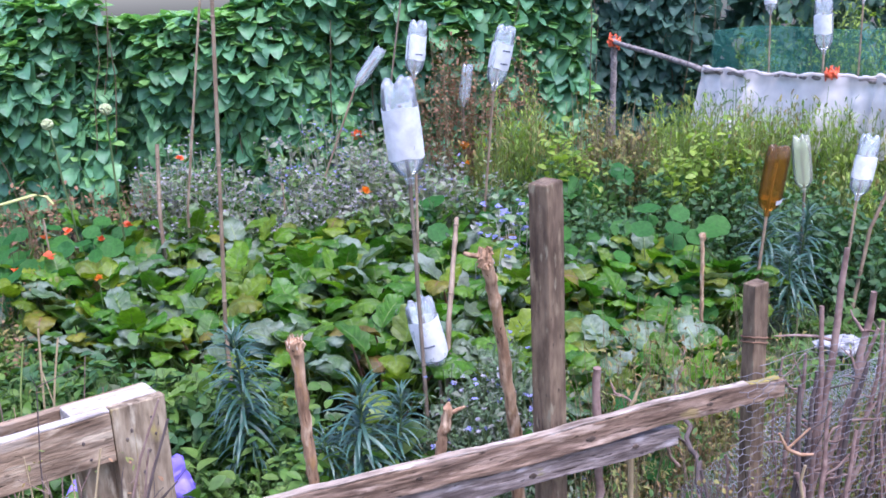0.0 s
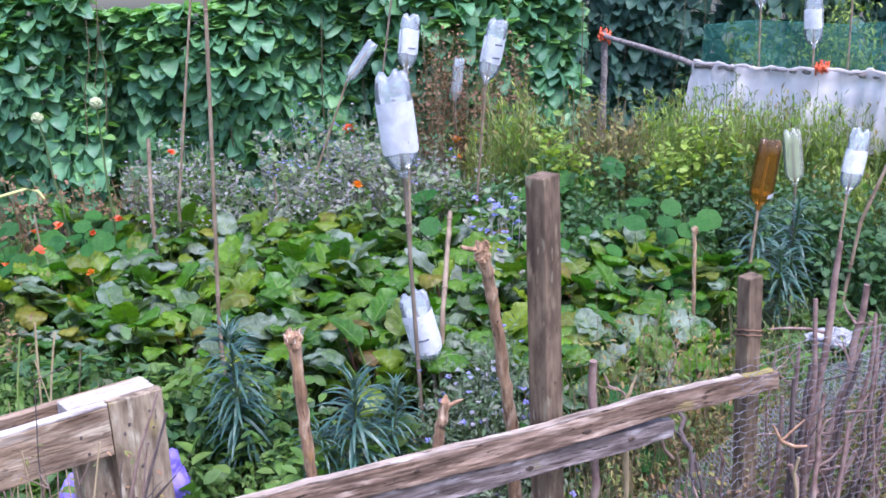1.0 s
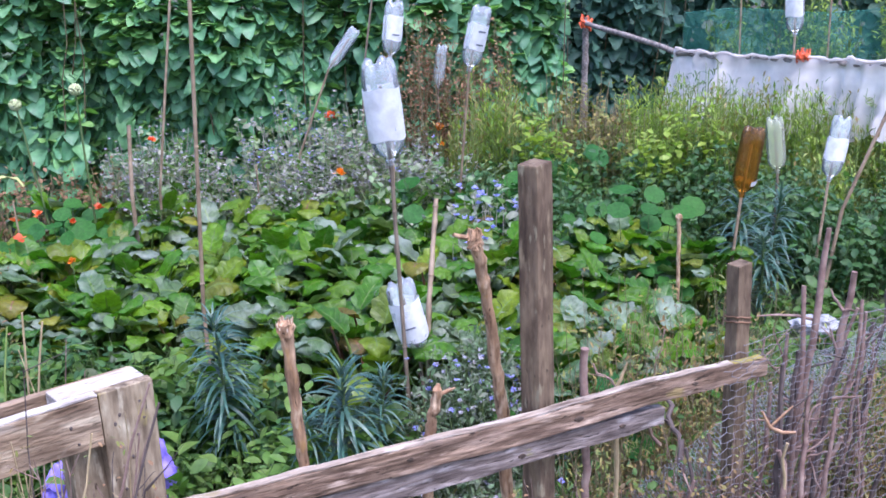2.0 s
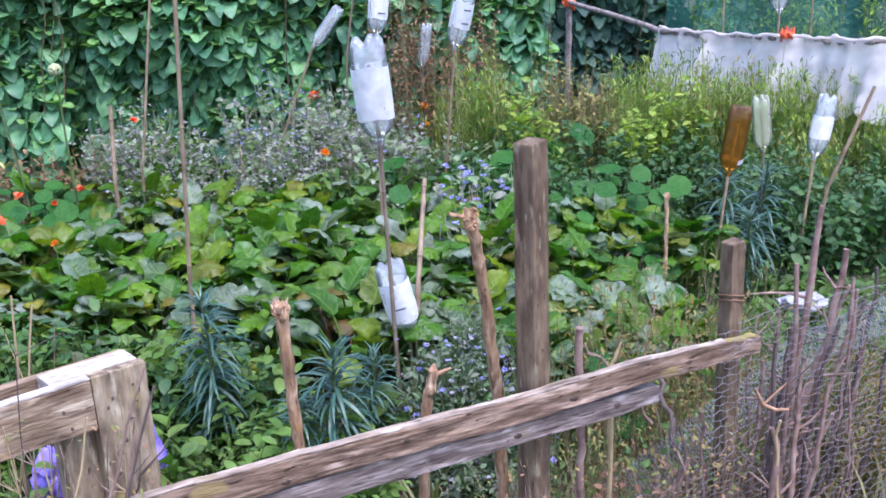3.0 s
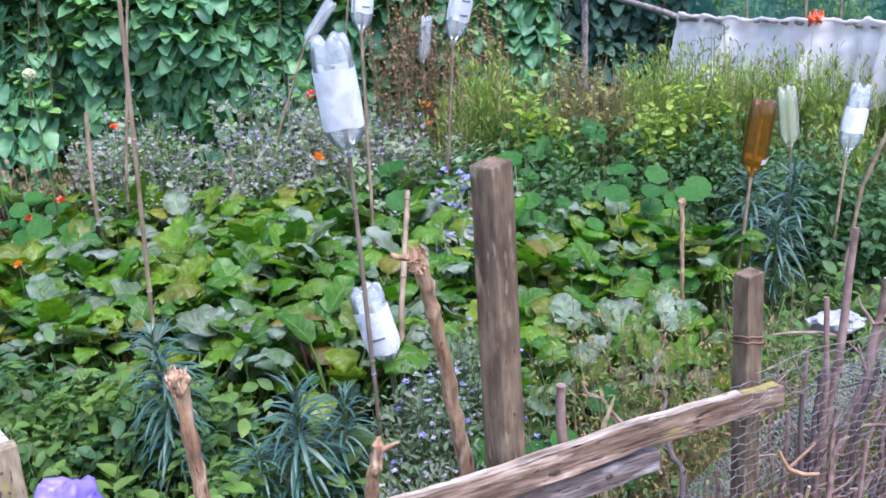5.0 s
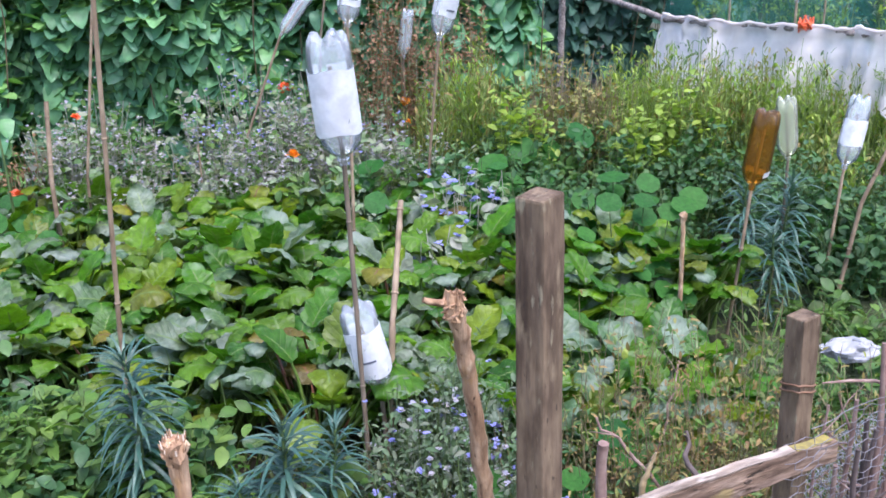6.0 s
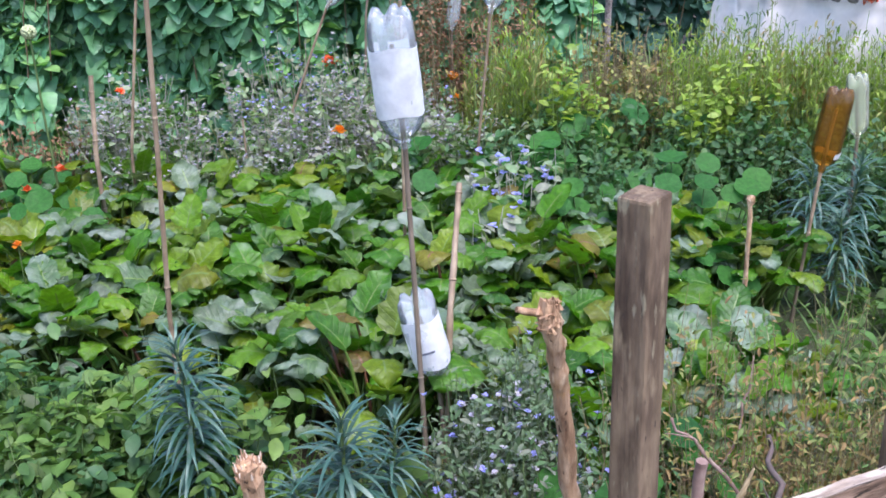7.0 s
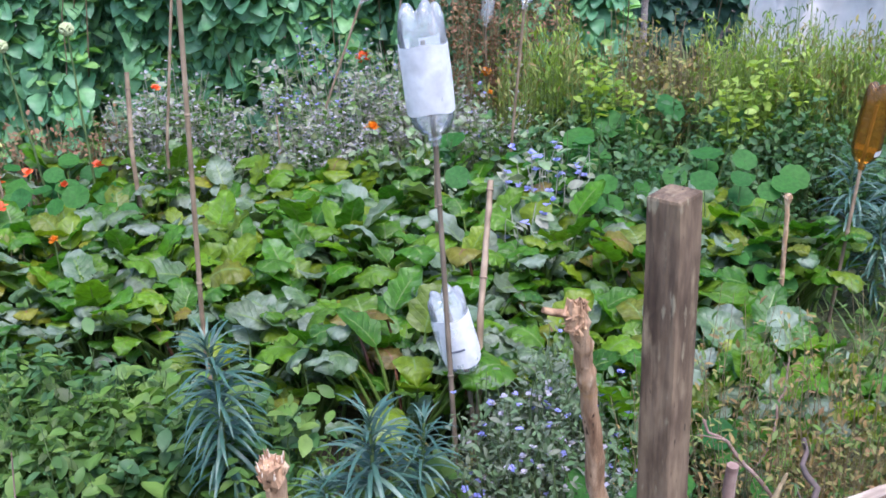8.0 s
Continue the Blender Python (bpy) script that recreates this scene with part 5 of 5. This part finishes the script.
for k in range(16):
    x, y = lr.uniform(2.6, 4.6), lr.uniform(7.7, 9.2)
    bush("tall_weed", "tall pale grass and weed stalks behind the fleece", "weed", x, y, 0.2, lr.uniform(1.1, 1.7), 10, 140, M_LIME if k % 2 else M_WEED, M_STEM, (0.04, 0.09), 480 + k, None, (0.8, 0.4), "tall seeding weeds", 0.3, None, 0.3, 0.004, 0.5)

for k in range(26):
    x, y, h = (lr.uniform(0.45, 0.85), lr.uniform(5.4, 5.7), lr.uniform(0.85, 1.05)) if k < 6 else (lr.uniform(1.45, 2.75), lr.uniform(5.5, 5.9), lr.uniform(0.72, 0.94))
    bush("tall_weed", "yellow-green weed with slim upright seed spikes", "weed", x, y, 0.12, h, 13, 260, M_LIME if k % 3 else M_DRY, M_LIME_STEM, (0.025, 0.055), 1800 + k, None, (1.15, 0.25), "tall seeding weeds", 0.2, None, 0.35, 0.0035, 0.4)

for k in range(10):
    bush("tall_weed", "yellow-green weed with slim upright seed spikes", "weed", lr.uniform(2.2, 3.1), lr.uniform(4.95, 5.3), 0.15, lr.uniform(0.62, 0.82), 12, 260, (M_LIME, M_WEED, M_DRY)[k % 3], M_LIME_STEM, (0.025, 0.055), 1840 + k, None, (1.0, 0.35), "tall seeding weeds", 0.3, None, 0.25, 0.0035, 0.42)

# dry sprays beside the rail
for k in range(58):
    x, y = lr.uniform(0.30, 1.45), lr.uniform(2.2, 2.85)
    if x > 0.62 and y < 2.3:
        continue
    bush("dry_weed", "thin yellowing weed with dry seed sprays", "weed", x, y, 0.17, 0.28 + 0.28 * lr.random(), 14, 300, (M_DRY_SPRAY, M_WEED, M_DRY, M_DRY_SPRAY, M_POTATO)[k % 5], M_DRY_STEM, (0.009, 0.027), 1520 + k, None, (0.45, 0.7), "dry seeding weeds", 0.5, None, 0.2, 0.002, 0.5)
for k in range(11):
    x, y = lr.uniform(0.5, 0.98), lr.uniform(2.55, 2.95)
    bush("dry_weed", "tall airy yellowing weed with dry seed sprays", "weed", x, y, 0.19, 0.6 + 0.16 * lr.random(), 9, 190, (M_DRY, M_WEED, M_DRY_SPRAY)[k % 3], M_DRY_STEM, (0.010, 0.03), 1850 + k, None, (0.5, 0.7), "dry seeding weeds", 0.5, None, 0.35, 0.0015, 0.6)
for k, (x, y) in enumerate(((0.38, 2.72), (0.30, 2.55), (0.5, 2.6))):
    nasturtium(x, y, 0.14, 6, 0.28 + 0.06 * (k % 3), 60 + k, 0, (0.03, 0.05))

# leafy weeds on the near side of the bed
for k in range(46):
    x, y = lr.uniform(-1.9, -0.1), lr.uniform(2.35, 3.25)
    if x > -0.5 and y > 2.9:
        continue
    bush("leafy_weed", "low fresh green weed at the bed's edge", "weed", x, y, 0.16, 0.16 + 0.2 * lr.random(), 12, 230 if k % 3 else 110, (M_WEED, M_FRESH, M_WEED, M_FRESH)[k % 4], M_STEM, (0.02, 0.06) if k % 3 else (0.05, 0.10), 560 + k, None, (0.2, 0.5), "leafy weeds", 0.4, None, 0.2, 0.0025, 0.8 if k % 3 else 1.0)
for k in range(12):
    x, y = lr.uniform(-2.9, -1.6), lr.uniform(3.1, 4.3)
    bush("leafy_weed", "nettle-like green weed beside the chard", "weed", x, y, 0.18, 0.3 + 0.15 * lr.random(), 10, 130, M_WEED if k % 2 else M_POTATO, M_STEM, (0.03, 0.07), 610 + k, None, (0.1, 0.4), "leafy weeds", 0.4, None, 0.2, 0.003)
for k in range(10):
    x, y = lr.uniform(1.25, 2.3), lr.uniform(3.2, 4.1)
    bush("leafy_weed", "bright green weed beside the path", "weed", x, y, 0.2, 0.2 + 0.12 * lr.random(), 9, 110, M_WEED, M_STEM, (0.04, 0.08), 630 + k, None, (0.2, 0.4), "leafy weeds", 0.4, None, 0.2, 0.003)


# ---- ground cover ----
def cover():
    n = 9000
    x, y = rng.uniform(-4.5, 4.5, n), rng.uniform(1.9, 9.5, n)
    keep = (np.abs(x) < 1.2 + y * 0.55)
    x, y = x[keep], y[keep]
    n = len(x)
    z = rng.uniform(0.0, 0.13, n)
    s = rng.uniform(0.03, 0.075, n)
    a = strew(T_OVAL, aim(np.stack([x, y, z], -1), rng.uniform(0, 6.28, n), rng.normal(0.2, 0.45, n), rng.normal(0, 0.4, n), s, s, s), 0)
    tagged(build("ground_weeds", [a], M_WEED), "low mixed green weeds covering the soil", "weeds", kind="stuff")


def grass(name, n, xs, ys, hs, label, seed, mat=None):
    r = np.random.default_rng(seed)
    x, y = r.uniform(*xs, n), r.uniform(*ys, n)
    s = r.uniform(*hs, n)
    a = strew(T_GRASS, aim(np.stack([x, y, np.zeros(n)], -1), r.uniform(0, 6.28, n), r.normal(1.15, 0.25, n), r.normal(0, 0.5, n), s * 1.1, s, s), 0)
    tagged(build(name, [a], mat or M_GRASS), label, "grass", kind="stuff")


cover()
grass("grass", 2600, (-0.1, 1.9), (1.75, 3.1), (0.10, 0.34), "long yellowing grass around the fence", 1, M_DRY_GRASS)
grass("grass", 1500, (-2.2, -0.2), (2.2, 3.3), (0.08, 0.22), "short green grass near the pallet", 2)
grass("grass", 2600, (-4.5, 4.8), (5.4, 9.5), (0.2, 0.6), "tall rough grass under the hedge", 3)
grass("grass", 700, (1.2, 2.6), (2.8, 4.2), (0.1, 0.26), "short green grass by the path", 4)


# ---- single flowers ----
def flower(loc, mat, size, label, category, foot):
    r = np.random.default_rng(int(abs(loc[0]) * 100))
    t = thing("flower", label, category, "bright flowers", foot)
    d = np.array(loc) - foot
    build("stem", tube(wander((0, 0, 0), d, 5, 0.01, r), [0.003, 0.003, 0.0025, 0.002, 0.002], 5), M_STEM, t)
    P = np.array([d])
    build("petals", [strew(T_OVAL, q, 0) for q in petals_of(P, size, r, 7, 0.35) + petals_of(P, size, r, 6, 1.1)], mat, t)


flower((-0.428, 5.333, 0.575), M_ORANGE, 0.042, "round orange marigold bloom on a stalk", "marigold", (-0.43, 5.35, 0))
flower((-0.54, 6.40, 0.75), M_SCARLET, 0.058, "scarlet poppy bloom on a thin stalk", "poppy", (-0.47, 6.43, 0))
flower((0.16, 5.85, 0.735), M_ORANGE, 0.036, "small orange marigold bloom", "marigold", (0.16, 5.85, 0))
flower((-1.42, 5.2, 0.83), M_SCARLET, 0.026, "small salmon-red poppy bloom", "poppy", (-1.42, 5.2, 0))
flower((0.17, 5.7, 0.66), M_ORANGE, 0.018, "small orange marigold bud", "marigold", (0.17, 5.7, 0))
flower((-1.5, 4.0, 0.50), M_ORANGE, 0.022, "orange nasturtium bud above chard", "marigold", (-1.5, 4.0, 0))


def allium(loc, foot, seed):
    r = np.random.default_rng(seed)
    t = thing("allium", "tall allium with round pale green seed head", "allium", "allium seed heads", foot)
    d = np.array(loc) - foot
    build("stem", tube(wander((0, 0, 0), d, 7, 0.008, r), [0.008, 0.007, 0.007, 0.006, 0.006, 0.005, 0.005], 6), M_STEM, t)
    n = 150
    u = r.normal(0, 1, (n, 3))
    u /= np.linalg.norm(u, axis=1)[:, None]
    pieces = []
    cube = np.array([(x, y, z) for x in (-1, 1) for y in (-1, 1) for z in (-1, 1)], float)
    cf = np.array([(0, 1, 3, 2), (4, 6, 7, 5), (0, 4, 5, 1), (2, 3, 7, 6), (0, 2, 6, 4), (1, 5, 7, 3)])
    R = np.broadcast_to(np.eye(3) * 0.0048, (n, 3, 3))
    pieces.append(strew((cube, cf), (R, d + u * 0.028), 0))
    v, f = lathe([(0.001, -0.024), (0.016, -0.018), (0.024, 0), (0.016, 0.018), (0.001, 0.024)], 10)
    pieces.append((v + d, f, 0))
    build("seed_head", pieces, M_HEAD, t)


allium((-2.19, 5.39, 1.03), (-2.05, 5.36, 0), 1)
allium((-1.80, 5.23, 1.115), (-1.77, 5.23, 0), 2)

t = thing("bent_leek_stalk", "pale yellow-green stalk bent over near the nasturtiums", "stalk", loc=(-2.6, 4.45, 0))
build("shaft", tube([(0, 0, 0), (0.1, 0, 0.45), (0.25, 0, 0.62), (0.50, 0, 0.755), (0.68, 0, 0.80), (0.74, 0, 0.79), (0.765, 0, 0.75)], [0.009, 0.008, 0.008, 0.0075, 0.007, 0.007, 0.005], 7), M_YELLOW_STALK, t)


# ---- purple bag and white rag ----
def crumpled(name, loc, size, mat, label, category, seed, amount=0.3):
    t = thing(name, label, category, loc=loc)
    bm = bmesh.new()
    bmesh.ops.create_icosphere(bm, subdivisions=5, radius=1)
    for v in bm.verts:
        n = noise.noise_vector(v.co * 1.7 + Vector((seed, 0, 0))) * amount + noise.noise_vector(v.co * 5 + Vector((0, seed, 0))) * amount * 0.3 + noise.noise_vector(v.co * 11 + Vector((0, seed, 7))) * amount * 0.12
        ridge = abs(noise.noise(v.co * 3.5 + Vector((seed, seed, 0)))) * amount * 0.6
        v.co = v.co * (1 - ridge) + n
        v.co = Vector((v.co.x * size[0], v.co.y * size[1], max(0, v.co.z * size[2] + size[2] * 0.8)))
    film_mesh = part("crumpled_film", bm, mat, t)
    film_mesh.data.polygons.foreach_set("use_smooth", [True] * len(film_mesh.data.polygons))
    return t


crumpled("plastic_bag", (-0.855, 2.52, 0.14), (0.10, 0.09, 0.125), M_BAG, "crumpled bright purple plastic bag lying on weeds", "bag", 3, 0.28)
crumpled("plastic_bag", (-1.07, 2.55, 0.10), (0.08, 0.08, 0.11), M_BAG, "small crumpled purple plastic bag behind the pallet", "bag", 8, 0.28)
crumpled("white_rag", (1.36, 3.1, 0.365), (0.085, 0.055, 0.033), M_WHITE_RAG, "crumpled white plastic sheet lying among leaves", "rag", 5, 0.4)


# ---- dead stems and chicken wire by the rail ----
def dead_stem(foot, top, rad, twigs, seed, mat=None, label="dead brown woody stem with short broken twigs"):
    r = np.random.default_rng(seed)
    t = thing("dead_stem", label, "dead stem", "dead stems by the fence", foot)
    d = np.array(top, float) - foot
    p = wander((0, 0, 0), d, 12, 0.0065, r)
    build("stalk", tube(p, np.linspace(rad, rad * 0.55, 12) * (1 + 0.1 * r.normal(0, 1, 12).clip(-1, 1)), 7), mat or M_TWIG, t)
    for k in range(twigs):
        q = r.uniform(0.3, 0.95)
        b = np.array([np.interp(q, np.linspace(0, 1, 12), p[:, c]) for c in range(3)])
        e = b + np.array([r.normal(0, 0.05), r.normal(0, 0.03), r.uniform(0.01, 0.09)])
        build("twig", tube(wander(b, e, 4, 0.004, r), [rad * 0.35, rad * 0.3, rad * 0.25, rad * 0.12], 5), mat or M_TWIG, t)


for k, (f, tp, rd, tw, dk) in enumerate((
    ((0.84, 2.10, 0), (0.917, 2.10, 1.015), 0.012, 4, 0), ((0.86, 2.13, 0), (0.995, 2.12, 0.90), 0.013, 5, 0), ((0.82, 2.06, 0), (0.858, 2.08, 0.885), 0.010, 4, 0),
    ((0.775, 1.99, 0), (0.786, 2.0, 0.725), 0.0085, 3, 1), ((0.87, 2.08, 0), (0.985, 2.1, 0.735), 0.009, 3, 1), ((0.80, 2.0, 0), (0.88, 2.05, 0.66), 0.009, 6, 0),
    ((0.93, 2.16, 0), (1.06, 2.2, 0.80), 0.008, 4, 0), ((0.60, 1.92, 0), (0.55, 1.94, 0.56), 0.008, 5, 1), ((0.50, 1.88, 0), (0.56, 1.9, 0.50), 0.007, 4, 0),
    ((0.81, 1.97, 0), (0.78, 1.98, 0.52), 0.012, 5, 0), ((1.0, 2.2, 0), (1.12, 2.25, 0.72), 0.008, 4, 1), ((0.72, 2.1, 0), (0.66, 2.12, 0.5), 0.007, 4, 0), ((0.88, 2.0, 0), (0.93, 2.02, 0.6), 0.008, 3, 0))):
    dead_stem(f, tp, rd, tw, 700 + k, M_TWIG_DARK if dk else M_TWIG)
for k in range(22):
    q = np.random.default_rng(740 + k)
    x = q.uniform(0.72, 1.25)
    y = 2.06 + 0.30 * (x - 0.75) + q.uniform(-0.02, 0.16)
    dead_stem((x, y, 0), (x + q.normal(0.06, 0.06), y + q.normal(0, 0.03), q.uniform(0.35, 0.8)), q.uniform(0.004, 0.009), 7, 740 + k, M_TWIG_DARK if k % 3 == 0 else M_TWIG)
for k in range(15):
    x = lr.uniform(0.2, 0.85)
    bush("dry_weed", "reddish brown twiggy weed below the rail", "weed", x, 1.75 + 0.40 * x + lr.uniform(0.0, 0.22), 0.12, 0.32 + 0.2 * lr.random(), 12, 110, M_RUST if k % 3 == 0 else (M_WEED if k % 3 == 1 else M_DRY), M_TWIG, (0.01, 0.028), 770 + k, None, (0.6, 0.6), "dry seeding weeds", 0.3, None, 0.25, 0.0022)
for k in range(13):
    x = lr.uniform(-0.05, 0.72)
    bush("dry_weed", "sparse reddish brown seeding weed in front of the rail", "weed", x, 1.61 + 0.44 * x + lr.uniform(-0.05, 0.04), 0.11, 0.50 + 0.17 * lr.random(), 8, 85, (M_RUST, M_DRY_SPRAY, M_DRY)[k % 3], M_TWIG, (0.006, 0.016), 1900 + k, None, (0.6, 0.6), "dry seeding weeds", 0.3, None, 0.45, 0.0014)
for k in range(9):
    d = 0.06 + 0.055 * k
    bush("dry_weed", "sparse reddish brown seeding weed in front of the pallet", "weed", -0.50 - 0.784 * d, 1.60 - 0.62 * d, 0.07, 0.70 + 0.14 * lr.random(), 6, 70, (M_RUST, M_DRY_SPRAY)[k % 2], M_TWIG, (0.005, 0.014), 1920 + k, None, (0.6, 0.6), "dry seeding weeds", 0.3, None, 0.55, 0.0013)
dead_stem((0.80, 1.96, 0.0), (0.79, 1.955, 0.55), 0.006, 2, 720, M_STRAW, "pale peeled twig caught in the wire netting")
t = thing("pale_twig", "pale peeled forked twig caught in the wire netting", "twig", loc=(0.745, 1.95, 0.585))
build("fork", tube([(-0.02, 0, 0.05), (0.0, 0, 0.01), (0.03, 0, -0.005), (0.06, 0, -0.006)], [0.003, 0.005, 0.0045, 0.003], 6) + tube([(0.0, 0, 0.01), (0.02, 0, 0.03), (0.05, 0, 0.06)], [0.003, 0.003, 0.002], 5), M_CUT, t)
# fallen twig across the dry weeds
dead_stem((0.63, 2.2, 0.36), (0.64, 2.45, 0.525), 0.009, 3, 731, M_TWIG_DARK, "dark fallen branch lying in dry weeds")
dead_stem((0.58, 2.6, 0.20), (0.752, 2.85, 0.508), 0.004, 2, 732, M_TWIG, "thin reddish brown twig leaning in dry weeds")
dead_stem((0.62, 2.45, 0.30), (0.46, 2.55, 0.52), 0.006, 2, 730, M_TWIG, "thin brown twig leaning in dry weeds")


def chicken_wire():
    """Hexagonal wire netting on a slack sheet along the fence."""
    cell = 0.024
    w, h = cell * math.sqrt(3) / 2, cell * 0.75

    def top_of(x):
        return float(np.interp(x, [0.3, 0.60, 0.65, 1.0, 1.9], [0.40, 0.50, 0.79, 0.81, 0.84]))

    def lay(s, z):
        x = 0.32 + s
        zz = z
        base = (1.687 + 0.44 * x if x < 0.75 else 2.017 + 0.3 * (x - 0.75)) - 0.015
        y = base + 0.03 * noise.noise((x * 4, zz * 4, 0)) + 0.012 * noise.noise((x * 13, zz * 13, 4)) + 0.02 * (0.8 - z)
        return np.array([x + 0.008 * noise.noise((x * 20, zz * 20, 9)), y, zz + 0.01 * noise.noise((x * 15, zz * 15, 7))])

    pts, segs = {}, []

    def at(s, z):
        key = (round(s, 4), round(z, 4))
        if key not in pts:
            pts[key] = lay(s, z)
        return pts[key]

    rows, cols = int(0.84 / h), int(1.35 / (2 * w))
    for q in range(rows):
        z0 = q * h
        off = w if q % 2 else 0
        for c in range(cols):
            s0 = c * 2 * w + off
            if z0 + cell > top_of(0.32 + s0):
                continue
            a, b = at(s0, z0), at(s0, z0 + cell / 2)
            segs.append((a, b))
            segs.append((b, at(s0 + w, z0 + cell * 0.75)))
            segs.append((b, at(s0 - w, z0 + cell * 0.75)))
    pieces = []
    for a, b in segs:
        pieces += tube([a, b], 0.0008, 3, False)
    v = np.concatenate([p[0] for p in pieces])
    f = np.concatenate([p[1] + 6 * n for n, p in enumerate(pieces)])
    ob = build("wire_netting", [(v, f, 0)], M_WIRE)
    tagged(ob, "slack galvanised chicken wire netting along the fence", "wire netting", kind="stuff")
    line = np.array([lay(s, top_of(0.32 + s)) for s in np.linspace(0.36, 1.35, 40)])
    t = thing("netting_wire", "thin grey selvedge wire along the netting", "wire")
    build("strand", tube(line, 0.0008, 5), M_WIRE, t)


chicken_wire()


def wire_roll(a, b, radius, cell=0.0135):
    """A crumpled, half-flattened roll of fine netting lying against the dead stems."""
    a, b = np.array(a, float), np.array(b, float)
    along = (b - a) / np.linalg.norm(b - a)
    side = np.cross(along, (0, 0, 1))
    side /= np.linalg.norm(side)
    rise = np.cross(side, along)
    w = cell * math.sqrt(3) / 2
    around = int(2 * math.pi * radius / (2 * w))
    rows = int(np.linalg.norm(b - a) / (cell * 0.75))

    def lay(s, d):
        ang = s / (around * 2 * w) * 2 * math.pi
        rad = radius * (1 + 0.35 * noise.noise((math.cos(ang) * 1.6, math.sin(ang) * 1.6, d * 7)))
        return a + along * d + side * rad * math.cos(ang) + rise * rad * 0.75 * math.sin(ang)

    t = thing("wire_roll", "crumpled roll of fine galvanised wire netting behind dead stems", "wire roll", loc=tuple(a))
    pieces = []
    for q in range(rows):
        d = q * cell * 0.75
        for c in range(around):
            s = c * 2 * w + (w if q % 2 else 0)
            k = lay(s, d + cell / 2)
            for end in (lay(s, d), lay(s + w, d + cell * 0.75), lay(s - w, d + cell * 0.75)):
                pieces += tube([k - a, end - a], 0.0005, 3, False)
    v = np.concatenate([p[0] for p in pieces])
    f = np.concatenate([p[1] + 6 * n for n, p in enumerate(pieces)])
    tagged(build("netting", [(v, f, 0)], M_ZINC, t), kind="stuff")


wire_roll((0.50, 2.20, 0.24), (0.95, 2.22, 0.58), 0.055)
wire_roll((0.93, 2.26, 0.56), (1.35, 2.42, 0.64), 0.05)

# bare twigs and straw at the pallet
TW, ST = "thin bare dark twig leaning against the pallet", "thin pale straw stalk beside the pallet"
dead_stem((-0.70, 1.42, 0.0), (-0.474, 1.47, 0.945), 0.0036, 4, 760, M_TWIG_DARK, TW)
dead_stem((-0.86, 1.40, 0.0), (-0.482, 1.46, 0.985), 0.0038, 7, 761, M_TWIG, TW)
dead_stem((-0.72, 1.43, 0.0), (-0.512, 1.47, 0.893), 0.003, 5, 762, M_TWIG, TW)
dead_stem((-0.70, 1.47, 0.55), (-0.48, 1.50, 0.815), 0.003, 4, 763, M_TWIG_DARK, TW)
dead_stem((-0.74, 1.36, 0.0), (-0.564, 1.40, 0.93), 0.003, 3, 764, M_STRAW, ST)
dead_stem((-0.86, 1.75, 0.0), (-0.79, 1.75, 1.02), 0.0034, 5, 765, M_STRAW, ST)
dead_stem((-0.95, 1.75, 0.0), (-0.755, 1.75, 1.0), 0.0032, 5, 766, M_STRAW, ST)
dead_stem((-0.92, 1.70, 0.0), (-0.80, 1.70, 1.01), 0.003, 3, 767, M_LIME_STEM, ST)

# tall straw and seed stalks outside the pallet
for k in range(12):
    r = np.random.default_rng(800 + k)
    x, y = -0.62 - 0.05 * k * r.uniform(0.3, 1), 1.45 + 0.12 * r.random()
    t = thing("dry_stalk", "thin dry straw stalk with tiny seed buds by the pallet", "stalk", "dry stalks by the pallet", (x, y, 0))
    h = r.uniform(0.78, 1.0)
    p = wander((0, 0, 0), (r.normal(0.02, 0.06), r.normal(0, 0.03), h), 8, 0.006, r)
    pieces = tube(p, np.linspace(0.0022, 0.001, 8), 5, False)
    for q in range(7):
        b = p[int(r.integers(4, 8))]
        pieces += tube([b, b + [r.normal(0, 0.03), r.normal(0, 0.02), r.uniform(0.02, 0.06)]], [0.0011, 0.0006], 4, False)
    build("stem", pieces, [M_STRAW, M_TWIG_DARK, M_TWIG][k % 3], t)
    n = 18
    pos = p[r.integers(4, 8, n)] + r.normal(0, 0.02, (n, 3))
    build("seedwork", [strew(T_OVAL, aim(pos, r.uniform(0, 6.28, n), r.normal(0.8, 0.4, n), r.normal(0, 0.4, n), np.full(n, 0.008), np.full(n, 0.012), np.full(n, 0.008)), 0)], M_RUST if k % 2 else M_DRY, t)

for k in range(16):
    r = np.random.default_rng(840 + k)
    x, y = r.uniform(-1.35, -0.95), r.uniform(1.95, 2.45)
    t = thing("dry_stalk", "bent straw-coloured grass stalk behind the pallet", "stalk", "straw stalks behind the pallet", (x, y, 0))
    p = wander((0, 0, 0), (r.normal(0.03, 0.08), r.normal(0, 0.04), r.uniform(0.5, 0.85)), 8, 0.008, r)
    build("stem", tube(p, np.linspace(0.003, 0.0013, 8), 5, False), M_STRAW if k % 3 else M_TWIG, t)
for k in range(14):
    x, y = lr.uniform(-2.5, -1.55), lr.uniform(3.0, 4.3)
    bush("dry_weed", "brown withering weed tangled with straw", "weed", x, y, 0.18, 0.42 + 0.2 * lr.random(), 12, 160, M_DRY if k % 2 else M_RUST, M_DRY_STEM, (0.015, 0.035), 860 + k, None, (0.6, 0.6), "dry seeding weeds", 0.4, None, 0.25, 0.002)
